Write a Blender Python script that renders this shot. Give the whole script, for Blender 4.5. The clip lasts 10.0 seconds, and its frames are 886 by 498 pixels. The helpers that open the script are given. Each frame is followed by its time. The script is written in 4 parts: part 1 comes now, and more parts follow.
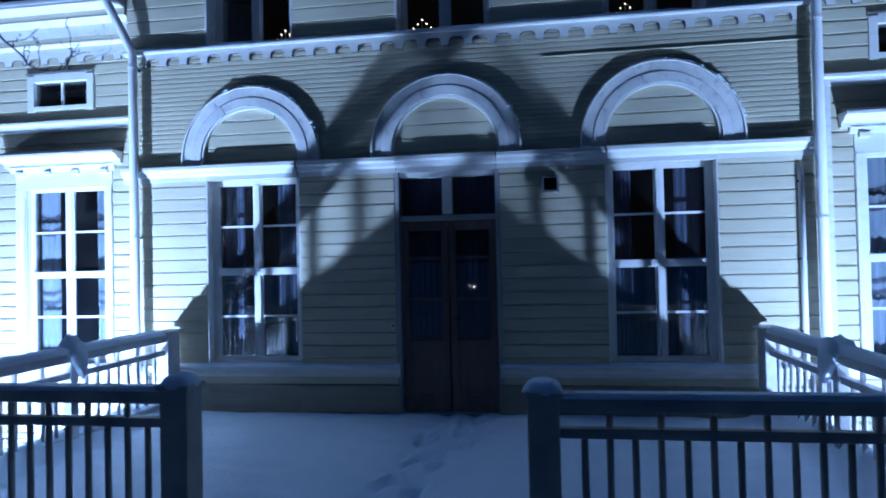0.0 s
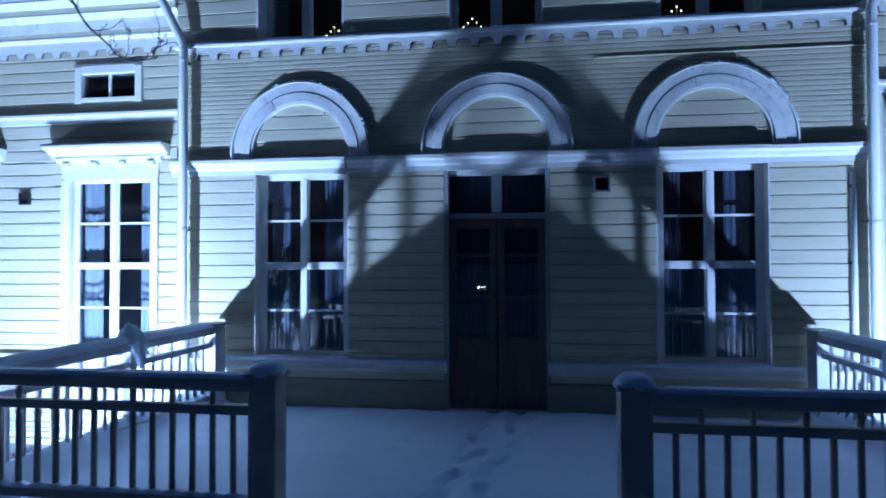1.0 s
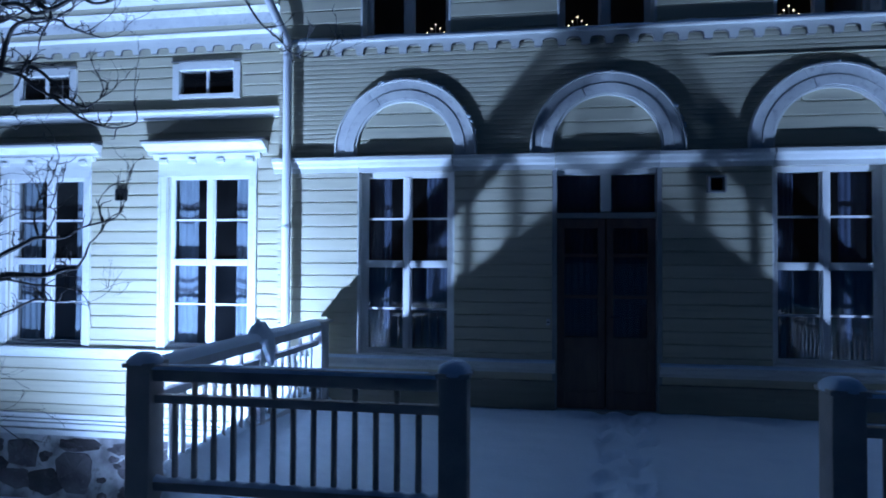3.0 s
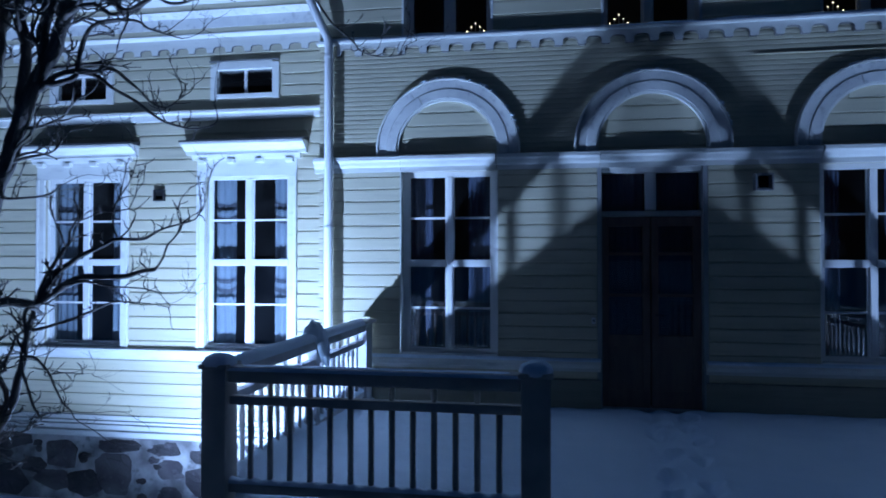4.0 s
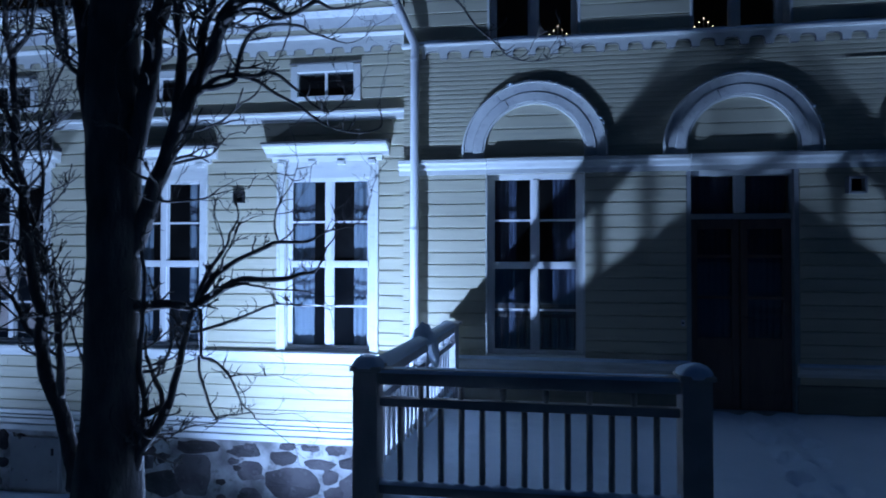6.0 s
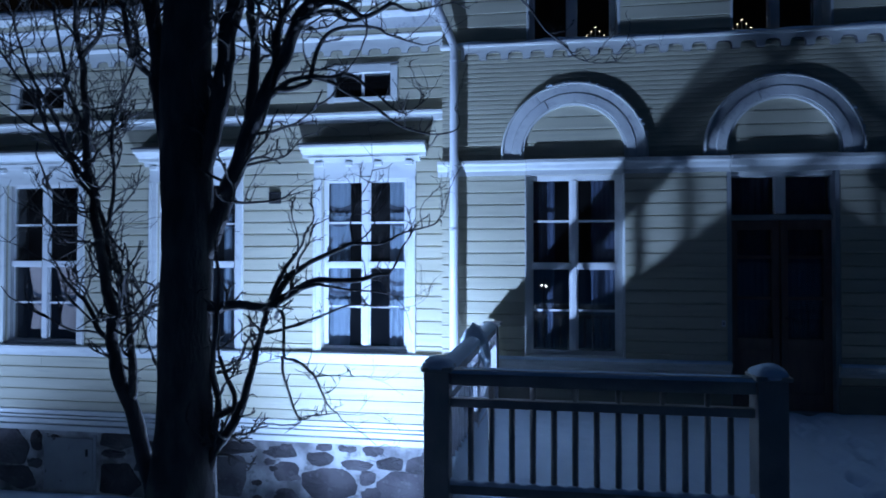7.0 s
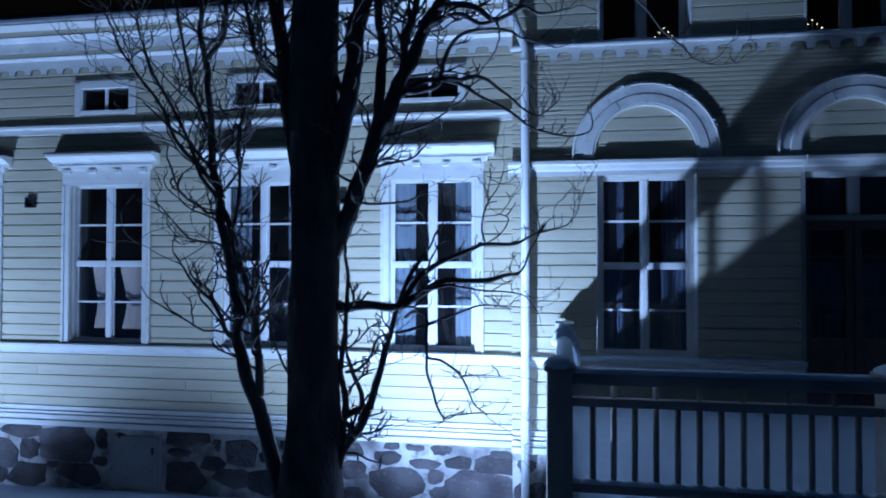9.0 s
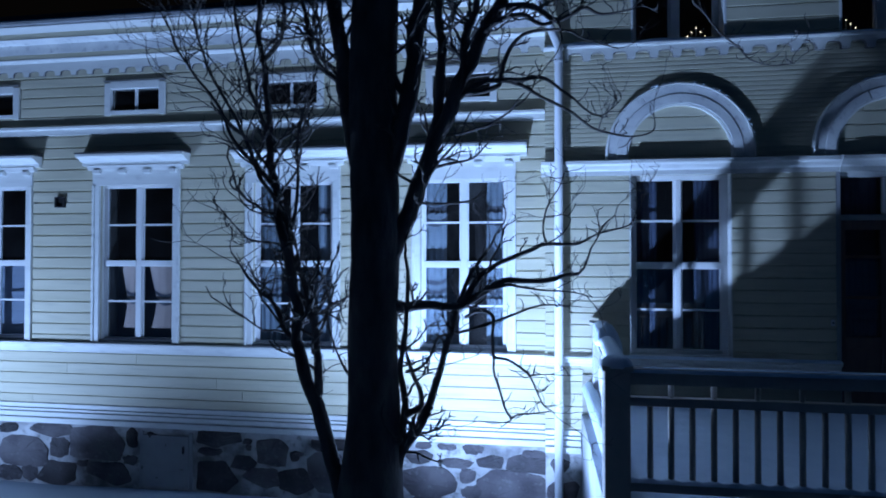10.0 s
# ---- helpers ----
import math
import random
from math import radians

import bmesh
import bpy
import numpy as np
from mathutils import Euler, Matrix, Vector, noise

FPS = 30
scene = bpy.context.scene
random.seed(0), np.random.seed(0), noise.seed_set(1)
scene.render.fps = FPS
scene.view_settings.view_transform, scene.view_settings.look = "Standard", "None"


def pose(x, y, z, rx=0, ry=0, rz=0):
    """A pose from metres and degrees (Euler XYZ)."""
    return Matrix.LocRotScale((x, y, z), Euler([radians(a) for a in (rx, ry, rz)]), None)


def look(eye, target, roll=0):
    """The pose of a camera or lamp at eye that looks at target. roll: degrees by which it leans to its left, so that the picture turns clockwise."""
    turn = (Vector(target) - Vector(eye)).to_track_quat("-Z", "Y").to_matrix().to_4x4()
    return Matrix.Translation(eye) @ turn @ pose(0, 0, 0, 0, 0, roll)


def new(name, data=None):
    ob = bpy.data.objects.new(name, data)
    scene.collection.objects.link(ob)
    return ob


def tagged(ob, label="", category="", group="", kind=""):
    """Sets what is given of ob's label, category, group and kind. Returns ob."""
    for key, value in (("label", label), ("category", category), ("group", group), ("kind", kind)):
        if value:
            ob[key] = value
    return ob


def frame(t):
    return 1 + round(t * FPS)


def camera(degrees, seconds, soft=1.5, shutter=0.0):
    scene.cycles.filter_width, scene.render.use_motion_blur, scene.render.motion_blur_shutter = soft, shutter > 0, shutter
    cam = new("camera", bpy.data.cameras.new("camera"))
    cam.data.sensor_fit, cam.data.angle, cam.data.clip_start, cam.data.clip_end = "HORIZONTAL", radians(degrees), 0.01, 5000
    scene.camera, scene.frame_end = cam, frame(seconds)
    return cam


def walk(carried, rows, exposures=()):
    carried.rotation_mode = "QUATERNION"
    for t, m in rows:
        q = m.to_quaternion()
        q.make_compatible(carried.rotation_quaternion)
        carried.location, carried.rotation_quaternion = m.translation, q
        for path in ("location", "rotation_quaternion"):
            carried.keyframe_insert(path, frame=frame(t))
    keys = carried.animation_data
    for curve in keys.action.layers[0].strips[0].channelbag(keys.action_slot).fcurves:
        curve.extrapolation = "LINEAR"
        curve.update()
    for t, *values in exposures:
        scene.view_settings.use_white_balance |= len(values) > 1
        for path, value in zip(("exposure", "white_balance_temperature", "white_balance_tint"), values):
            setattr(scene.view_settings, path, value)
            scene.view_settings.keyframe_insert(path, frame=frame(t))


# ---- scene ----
cam = camera(70.8, 10.0, soft=1.8, shutter=0.5)
PATH = [
    (0, (0.072, -0.59, 2.909), (-0.218, 1.389, 2.946), -1.3),
    (0.5, (-0.18, -0.665, 2.899), (-0.46, 1.315, 2.935), -0.6),
    (1, (-0.444, -0.698, 2.867), (-0.731, 1.28, 2.91), -0.2),
    (1.5, (-0.703, -0.728, 2.864), (-0.999, 1.249, 2.908), 0.1),
    (2, (-0.993, -0.766, 2.877), (-1.286, 1.212, 2.918), 0.0),
    (2.5, (-1.273, -0.797, 2.875), (-1.579, 1.179, 2.914), 0.4),
    (4, (-1.998, -0.893, 2.886), (-2.303, 1.084, 2.917), -0.0),
    (4.5, (-2.245, -0.913, 2.877), (-2.547, 1.063, 2.914), 0.1),
    (5, (-2.477, -0.95, 2.875), (-2.779, 1.026, 2.913), 0.1),
    (5.5, (-2.687, -1.013, 2.897), (-2.997, 0.962, 2.93), 0.1),
    (7, (-3.385, -1.149, 2.902), (-3.686, 0.828, 2.937), 0.1),
    (7.5, (-3.549, -1.202, 2.91), (-3.86, 0.773, 2.944), 0.1),
    (8, (-3.759, -1.243, 2.917), (-4.066, 0.733, 2.949), 0.0),
    (8.5, (-3.94, -1.278, 2.917), (-4.249, 0.698, 2.949), 0.0),
    (9, (-4.143, -1.302, 2.91), (-4.453, 0.674, 2.942), 0.1),
    (9.5, (-4.318, -1.328, 2.911), (-4.628, 0.647, 2.942), -0.1),
    (10, (-4.502, -1.374, 2.913), (-4.816, 0.601, 2.943), 0.1),
]
EXPOSURES = [(0, 0.66), (1.0, 0.54), (2.5, 0.2), (4.5, -0.32), (5.5, -0.5), (7.0, -0.58), (8.5, -0.58), (10, -0.57)]
walk(cam, [(t, look(eye, target, roll)) for t, eye, target, roll in PATH], EXPOSURES)

# ---------------------------------------------------------------- light
world = bpy.data.worlds.new("night")
scene.world = world
world.use_nodes = True
_wn, _wl = world.node_tree.nodes, world.node_tree.links
_bg = _wn["Background"]
_co, _sep, _up, _mix = _wn.new("ShaderNodeTexCoord"), _wn.new("ShaderNodeSeparateXYZ"), _wn.new("ShaderNodeMapRange"), _wn.new("ShaderNodeMix")
_mix.data_type = "RGBA"
_wl.new(_co.outputs["Generated"], _sep.inputs[0])
_wl.new(_sep.outputs[2], _up.inputs[0])
_up.inputs[1].default_value, _up.inputs[2].default_value = 0.15, 0.95
_pow = _wn.new("ShaderNodeMath")
_pow.operation, _pow.inputs[1].default_value = "POWER", 5.0
_wl.new(_up.outputs[0], _pow.inputs[0])
_wl.new(_pow.outputs[0], _mix.inputs[0])
_mix.inputs[6].default_value = (0.062, 0.054, 0.05, 1)   # faint glow of the town along the horizon
_mix.inputs[7].default_value = (0.03, 1.0, 3.7, 1)   # clear night sky
_wl.new(_mix.outputs[2], _bg.inputs[0])
_bg.inputs[1].default_value = 0.036

LAMP_COLOUR = (0.345, 0.572, 1.09)


def flood(name, eye, target, watts, wide=0.04, deep=0.13, spread=180):
    """A flat floodlight on the ground, tilted up to the facade; its long side runs towards the wall."""
    data = bpy.data.lights.new(name, "AREA")
    data.energy, data.color = watts, LAMP_COLOUR
    data.shape, data.size, data.size_y, data.spread = "RECTANGLE", wide, deep, radians(spread)
    ob = new(name, data)
    ob.matrix_world = look(eye, target)
    return ob


flood("floodlight_west", (-5.49, 3.95, 0.43), (-5.05, 4.85, 2.75), 455, spread=168)
flood("floodlight_east", (3.81, 3.95, 0.43), (3.2, 4.75, 2.85), 156, spread=125)
flood("floodlight_far_west", (-12.2, 3.6, 0.3), (-12.2, 4.4, 2.1), 300, spread=164)


# ---------------------------------------------------------------- materials
def nodes_of(name):
    m = bpy.data.materials.new(name)
    m.use_nodes = True
    nt = m.node_tree
    return m, nt, nt.nodes, nt.links, nt.nodes["Principled BSDF"]


def surface(name, a, b, scale=3.0, rough=0.6, bump=0.2, fine=60.0, stretch=(1, 1, 1), rand=0.0, metal=0.0, dirt=None, dirt_amount=0.5):
    """Two colours mixed by a coarse noise, a fine grain, relief, and a shift from piece to piece."""
    m, nt, N, L, P = nodes_of(name)
    tc = N.new("ShaderNodeTexCoord")
    mp = N.new("ShaderNodeMapping")
    mp.inputs["Scale"].default_value = stretch
    L.new(tc.outputs["Object"], mp.inputs[0])
    info = N.new("ShaderNodeObjectInfo")
    add = N.new("ShaderNodeVectorMath")
    add.operation = "MULTIPLY_ADD"
    L.new(info.outputs["Random"], add.inputs[0])
    add.inputs[1].default_value = (37, 53, 71)
    L.new(mp.outputs[0], add.inputs[2])
    n1 = N.new("ShaderNodeTexNoise")
    n1.inputs["Scale"].default_value, n1.inputs["Detail"].default_value = scale, 6
    n2 = N.new("ShaderNodeTexNoise")
    n2.inputs["Scale"].default_value, n2.inputs["Detail"].default_value = fine, 4
    L.new(add.outputs[0], n1.inputs["Vector"])
    L.new(add.outputs[0], n2.inputs["Vector"])
    ramp = N.new("ShaderNodeMapRange")
    ramp.inputs[1].default_value, ramp.inputs[2].default_value = 0.35, 0.65
    L.new(n1.outputs[0], ramp.inputs[0])
    mix = N.new("ShaderNodeMix")
    mix.data_type = "RGBA"
    mix.inputs[6].default_value, mix.inputs[7].default_value = (*a, 1), (*b, 1)
    L.new(ramp.outputs[0], mix.inputs[0])
    colour = mix.outputs[2]
    if dirt:
        n3 = N.new("ShaderNodeTexNoise")
        n3.inputs["Scale"].default_value, n3.inputs["Detail"].default_value = scale * 4, 8
        L.new(add.outputs[0], n3.inputs["Vector"])
        r3 = N.new("ShaderNodeMapRange")
        r3.inputs[1].default_value, r3.inputs[2].default_value, r3.inputs[4].default_value = 0.56, 0.72, dirt_amount
        L.new(n3.outputs[0], r3.inputs[0])
        md = N.new("ShaderNodeMix")
        md.data_type = "RGBA"
        L.new(r3.outputs[0], md.inputs[0])
        L.new(colour, md.inputs[6])
        md.inputs[7].default_value = (*dirt, 1)
        colour = md.outputs[2]
    hsv = N.new("ShaderNodeHueSaturation")
    val = N.new("ShaderNodeMapRange")
    val.inputs[3].default_value, val.inputs[4].default_value = 1 - rand, 1 + rand
    L.new(info.outputs["Random"], val.inputs[0])
    L.new(val.outputs[0], hsv.inputs["Value"])
    L.new(colour, hsv.inputs["Color"])
    L.new(hsv.outputs[0], P.inputs["Base Color"])
    P.inputs["Roughness"].default_value, P.inputs["Metallic"].default_value = rough, metal
    both = N.new("ShaderNodeMath")
    both.operation = "ADD"
    L.new(n1.outputs[0], both.inputs[0])
    L.new(n2.outputs[0], both.inputs[1])
    bp = N.new("ShaderNodeBump")
    bp.inputs["Strength"].default_value, bp.inputs["Distance"].default_value = bump, 0.01
    L.new(both.outputs[0], bp.inputs["Height"])
    L.new(bp.outputs[0], P.inputs["Normal"])
    return m


def glowing(name, colour, strength):
    m, nt, N, L, P = nodes_of(name)
    P.inputs["Base Color"].default_value = (*colour, 1)
    P.inputs["Emission Color"].default_value, P.inputs["Emission Strength"].default_value = (*colour, 1), strength
    return m


def pane_glass(name, shine_least, haze_least, haze_most):
    """Clear glass with a mirror sheen and a thin dust film that paints haze into dark panes."""
    m, nt, N, L, P = nodes_of(name)
    N.remove(P)
    clear, shine = N.new("ShaderNodeBsdfTransparent"), N.new("ShaderNodeBsdfGlossy")
    clear.inputs[0].default_value = (0.86, 0.9, 0.92, 1)
    shine.inputs["Roughness"].default_value = 0.015
    fr0 = N.new("ShaderNodeLayerWeight")
    power = N.new("ShaderNodeMath")
    power.operation, power.inputs[1].default_value = "POWER", 3.5
    L.new(fr0.outputs["Facing"], power.inputs[0])
    fr = N.new("ShaderNodeMapRange")
    fr.inputs[3].default_value, fr.inputs[4].default_value = shine_least, 0.9
    L.new(power.outputs[0], fr.inputs[0])
    noi = N.new("ShaderNodeTexNoise")
    noi.inputs["Scale"].default_value = 2.2
    tc = N.new("ShaderNodeTexCoord")
    L.new(tc.outputs["Object"], noi.inputs["Vector"])
    bp = N.new("ShaderNodeBump")
    bp.inputs["Strength"].default_value, bp.inputs["Distance"].default_value = 0.03, 0.02
    L.new(noi.outputs[0], bp.inputs["Height"])
    L.new(bp.outputs[0], shine.inputs["Normal"])
    mix = N.new("ShaderNodeMixShader")
    L.new(fr.outputs[0], mix.inputs[0])
    L.new(clear.outputs[0], mix.inputs[1])
    L.new(shine.outputs[0], mix.inputs[2])
    # diffuse film: slight dust, mostly there to paint haze over black panes
    dust_haze, film = N.new("ShaderNodeBsdfDiffuse"), N.new("ShaderNodeMapRange")
    dust_haze.inputs[0].default_value = (0.66, 0.68, 0.72, 1)
    film.inputs[1].default_value, film.inputs[2].default_value = 0.3, 0.75
    film.inputs[3].default_value, film.inputs[4].default_value = haze_least, haze_most
    L.new(noi.outputs[0], film.inputs[0])
    hazy = N.new("ShaderNodeMixShader")
    L.new(film.outputs[0], hazy.inputs[0])
    L.new(mix.outputs[0], hazy.inputs[1])
    L.new(dust_haze.outputs[0], hazy.inputs[2])
    L.new(hazy.outputs[0], N["Material Output"].inputs[0])
    return m


BOARD = surface("yellow_board_paint", (0.60, 0.555, 0.425), (0.54, 0.50, 0.37), 1.3, 0.55, 0.25, 45, (0.35, 1, 5), 0.05, dirt=(0.34, 0.33, 0.27), dirt_amount=0.35)
WHITE = surface("white_trim_paint", (0.78, 0.785, 0.755), (0.70, 0.705, 0.68), 2.0, 0.5, 0.25, 50, (0.5, 1, 2), 0.03, dirt=(0.45, 0.45, 0.46), dirt_amount=0.35)
WORN = surface("worn_white_paint", (0.76, 0.765, 0.745), (0.60, 0.61, 0.615), 3.2, 0.55, 0.4, 40, (1, 1, 1), 0.05, dirt=(0.36, 0.36, 0.38), dirt_amount=0.6)
SASH = surface("white_sash_paint", (0.78, 0.78, 0.78), (0.72, 0.72, 0.72), 4.0, 0.4, 0.1, 80, (1, 1, 1), 0.02)
SNOW = surface("snow", (0.74, 0.84, 0.93), (0.69, 0.80, 0.90), 1.6, 0.75, 0.5, 22)
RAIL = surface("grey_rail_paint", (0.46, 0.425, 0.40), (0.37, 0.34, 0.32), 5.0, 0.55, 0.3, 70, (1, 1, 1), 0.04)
# paler tone of the side railings
PALE_RAIL = surface("pale_rail_tone", (0.62, 0.62, 0.64), (0.50, 0.50, 0.52), 6.0, 0.6, 0.4, 60, (1, 1, 1), 0.04)
DOORPAINT = surface("brown_door_paint", (0.175, 0.115, 0.10), (0.135, 0.088, 0.077), 4.0, 0.45, 0.15, 60, (3, 1, 0.6), 0.02)
MORTAR = surface("pale_mortar", (0.56, 0.55, 0.55), (0.17, 0.165, 0.17), 3.0, 0.85, 0.8, 40, dirt=(0.16, 0.155, 0.155), dirt_amount=0.8)
# dark tone that puts shade into board edges and undersides
EDGE_SHADE = surface("shaded_board_edge", (0.24, 0.235, 0.23), (0.15, 0.145, 0.145), 5.0, 0.8, 0.5, 60)
STONE = surface("field_stone", (0.12, 0.108, 0.115), (0.055, 0.048, 0.054), 3.2, 0.8, 0.9, 30, (1, 1, 1), 0.45, dirt=(0.26, 0.25, 0.25), dirt_amount=0.3)
BARK = surface("bark", (0.16, 0.145, 0.14), (0.08, 0.072, 0.07), 9.0, 0.9, 1.0, 50, (1, 1, 0.35))
PIPE = surface("white_pipe_paint", (0.72, 0.73, 0.75), (0.64, 0.65, 0.68), 3.0, 0.35, 0.1, 60, (1, 1, 0.4))
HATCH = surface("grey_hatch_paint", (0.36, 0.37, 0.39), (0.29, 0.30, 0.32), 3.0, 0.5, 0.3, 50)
# dark colour stands in for missing light in rooms and window openings
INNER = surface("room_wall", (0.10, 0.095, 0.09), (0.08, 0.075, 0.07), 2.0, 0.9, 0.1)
FABRIC = surface("curtain_fabric", (0.36, 0.41, 0.46), (0.27, 0.32, 0.37), 6.0, 0.9, 0.2, 120, (1, 1, 0.3))
LACE = surface("pink_curtain_fabric", (0.76, 0.58, 0.51), (0.66, 0.50, 0.44), 6.0, 0.9, 0.2, 120, (1, 1, 0.3))
STRIPE = surface("dark_curtain_stripe", (0.13, 0.135, 0.16), (0.10, 0.105, 0.13), 6.0, 0.9, 0.2, 120)
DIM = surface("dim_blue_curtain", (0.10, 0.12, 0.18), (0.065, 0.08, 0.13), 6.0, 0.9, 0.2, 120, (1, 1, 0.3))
BLIND = surface("blue_grey_blind", (0.30, 0.34, 0.42), (0.26, 0.30, 0.38), 6.0, 0.8, 0.2, 90)
IRON = surface("dark_iron", (0.06, 0.06, 0.065), (0.04, 0.04, 0.045), 6.0, 0.5, 0.2, 80, metal=0.6)
HOLE = surface("vent_shade", (0.008, 0.008, 0.008), (0.005, 0.005, 0.005), 6.0, 0.9, 0.1)
GLASS = pane_glass("window_glass", 0.13, 0.002, 0.009)
OLD_GLASS = pane_glass("door_glass", 0.045, 0.003, 0.012)
# skirting boards, darker than the wall boards above
SKIRT = surface("dull_skirting", (0.34, 0.31, 0.25), (0.27, 0.25, 0.20), 1.8, 0.6, 0.3, 45, (0.35, 1, 5), 0.05, dirt=(0.2, 0.19, 0.17), dirt_amount=0.4)
GLOBE = glowing("reflected_globe", (0.85, 0.92, 1.0), 30.0)
BULB = glowing("candle_bulb", (1.0, 0.82, 0.58), 5.0)


# ---------------------------------------------------------------- mesh helpers
def link(name, bm, material, parent=None, label="", smooth=False):
    me = bpy.data.meshes.new(name)
    bmesh.ops.recalc_face_normals(bm, faces=bm.faces)
    bm.to_mesh(me)
    bm.free()
    if smooth:
        for p in me.polygons:
            p.use_smooth = True
    me.materials.append(material)
    ob = new(name, me)
    if parent:
        ob.parent = parent
    if label:
        tagged(ob, label)
    return ob


def part(name, bm, material, parent, label="", smooth=False):
    return link(name, bm, material, parent, label, smooth)


def thing(name, at, label, category, group="", kind=""):
    ob = new(name)
    ob.empty_display_size = 0.1
    ob.location = at
    return tagged(ob, label, category, group, kind)


def box(bm, x0, x1, y0, y1, z0, z1, bevel=0.0):
    c = Vector(((x0 + x1) / 2, (y0 + y1) / 2, (z0 + z1) / 2))
    s = Matrix.Diagonal((abs(x1 - x0), abs(y1 - y0), abs(z1 - z0), 1))
    made = bmesh.ops.create_cube(bm, size=1, matrix=Matrix.Translation(c) @ s)
    if bevel:
        edges = list({e for v in made["verts"] for e in v.link_edges})
        bmesh.ops.bevel(bm, geom=edges, offset=bevel, segments=2, affect="EDGES", profile=0.6)
    return bm


def B(x0, x1, y0, y1, z0, z1, bevel=0.0):
    return box(bmesh.new(), x0, x1, y0, y1, z0, z1, bevel)


def extrude_x(profile, x0, x1):
    """A bar along x with the closed (y, z) profile."""
    bm = bmesh.new()
    a = [bm.verts.new((x0, y, z)) for y, z in profile]
    b = [bm.verts.new((x1, y, z)) for y, z in profile]
    bm.faces.new(a)
    bm.faces.new(b[::-1])
    for i in range(len(a)):
        j = (i + 1) % len(a)
        bm.faces.new((a[i], b[i], b[j], a[j]))
    return bm


def extrude_y(outline, y0, y1):
    """A plate with the closed (x, z) outline."""
    bm = bmesh.new()
    a = [bm.verts.new((x, y0, z)) for x, z in outline]
    b = [bm.verts.new((x, y1, z)) for x, z in outline]
    bm.faces.new(a)
    bm.faces.new(b[::-1])
    for i in range(len(a)):
        j = (i + 1) % len(a)
        bm.faces.new((a[i], b[i], b[j], a[j]))
    return bm


def tube(bm, points, radii, sides=8, cap=True):
    """A round tube along points."""
    pts = [Vector(p) for p in points]
    rings, up = [], None
    for i, p in enumerate(pts):
        d = (pts[min(i + 1, len(pts) - 1)] - pts[max(i - 1, 0)])
        d = d.normalized() if d.length > 1e-6 else Vector((0, 0, 1))
        if up is None:
            up = d.orthogonal().normalized()
        up = (up - d * up.dot(d))
        up = up.normalized() if up.length > 1e-5 else d.orthogonal().normalized()
        side = d.cross(up)
        r = radii[i]
        rings.append([bm.verts.new(p + (up * math.cos(2 * math.pi * k / sides) + side * math.sin(2 * math.pi * k / sides)) * r) for k in range(sides)])
    for a, b in zip(rings, rings[1:]):
        for k in range(sides):
            bm.faces.new((a[k], a[(k + 1) % sides], b[(k + 1) % sides], b[k]))
    if cap:
        bm.faces.new(rings[0][::-1])
        bm.faces.new(rings[-1])
    return bm


def spline(points, steps=5):
    """A smooth run of points through the given ones."""
    p = [Vector(q) for q in points]
    p = [p[0] * 2 - p[1]] + p + [p[-1] * 2 - p[-2]]
    out = []
    for i in range(1, len(p) - 2):
        for s in range(steps):
            t = s / steps
            a, b, c, d = p[i - 1 : i + 3]
            out.append(0.5 * ((2 * b) + (c - a) * t + (2 * a - 5 * b + 4 * c - d) * t * t + (3 * b - a - 3 * c + d) * t ** 3))
    return out + [p[-2]]


def pierced(name, x0, x1, z0, z1, y0, y1, holes, material):
    """A thick wall along x with rectangular holes (x0, x1, z0, z1)."""
    xs = sorted({x0, x1, *[h[0] for h in holes], *[h[1] for h in holes]})
    zs = sorted({z0, z1, *[h[2] for h in holes], *[h[3] for h in holes]})
    xs, zs = [x for x in xs if x0 <= x <= x1], [z for z in zs if z0 <= z <= z1]

    def solid(i, k):
        if not (0 <= i < len(xs) - 1 and 0 <= k < len(zs) - 1):
            return False
        mx, mz = (xs[i] + xs[i + 1]) / 2, (zs[k] + zs[k + 1]) / 2
        return not any(h[0] < mx < h[1] and h[2] < mz < h[3] for h in holes)

    bm = bmesh.new()

    def quad(*p):
        bm.faces.new([bm.verts.new(q) for q in p])

    for i in range(len(xs) - 1):
        for k in range(len(zs) - 1):
            if not solid(i, k):
                continue
            a, b, c, d = xs[i], xs[i + 1], zs[k], zs[k + 1]
            quad((a, y0, c), (b, y0, c), (b, y0, d), (a, y0, d))
            quad((b, y1, c), (a, y1, c), (a, y1, d), (b, y1, d))
            if not solid(i - 1, k):
                quad((a, y1, c), (a, y0, c), (a, y0, d), (a, y1, d))
            if not solid(i + 1, k):
                quad((b, y0, c), (b, y1, c), (b, y1, d), (b, y0, d))
            if not solid(i, k - 1):
                quad((a, y1, c), (b, y1, c), (b, y0, c), (a, y0, c))
            if not solid(i, k + 1):
                quad((a, y0, d), (b, y0, d), (b, y1, d), (a, y1, d))
    bmesh.ops.remove_doubles(bm, verts=bm.verts, dist=1e-4)
    return link(name, bm, material)


# ---------------------------------------------------------------- the plan
MID = -0.83                     # the bay's middle line
BAY0, BAY1 = -4.466, 2.80       # its corners
YB, YW = 5.90, 6.10             # faces of the bay and of the wings
GROUND, DECK = -0.06, 1.29
WINDOWS_BAY = [MID - 2.155, MID + 2.17]
WINDOWS_WEST = [-5.44, -7.61, -9.775, -11.94]
WINDOW_EAST = [3.85]

bay_holes = [(c - 0.545, c + 0.545, 1.83, 3.86) for c in WINDOWS_BAY] + [(MID - 0.545, MID + 0.545, 1.20, 3.86)]
UPPER = [-3.0, MID, MID + 2.16]
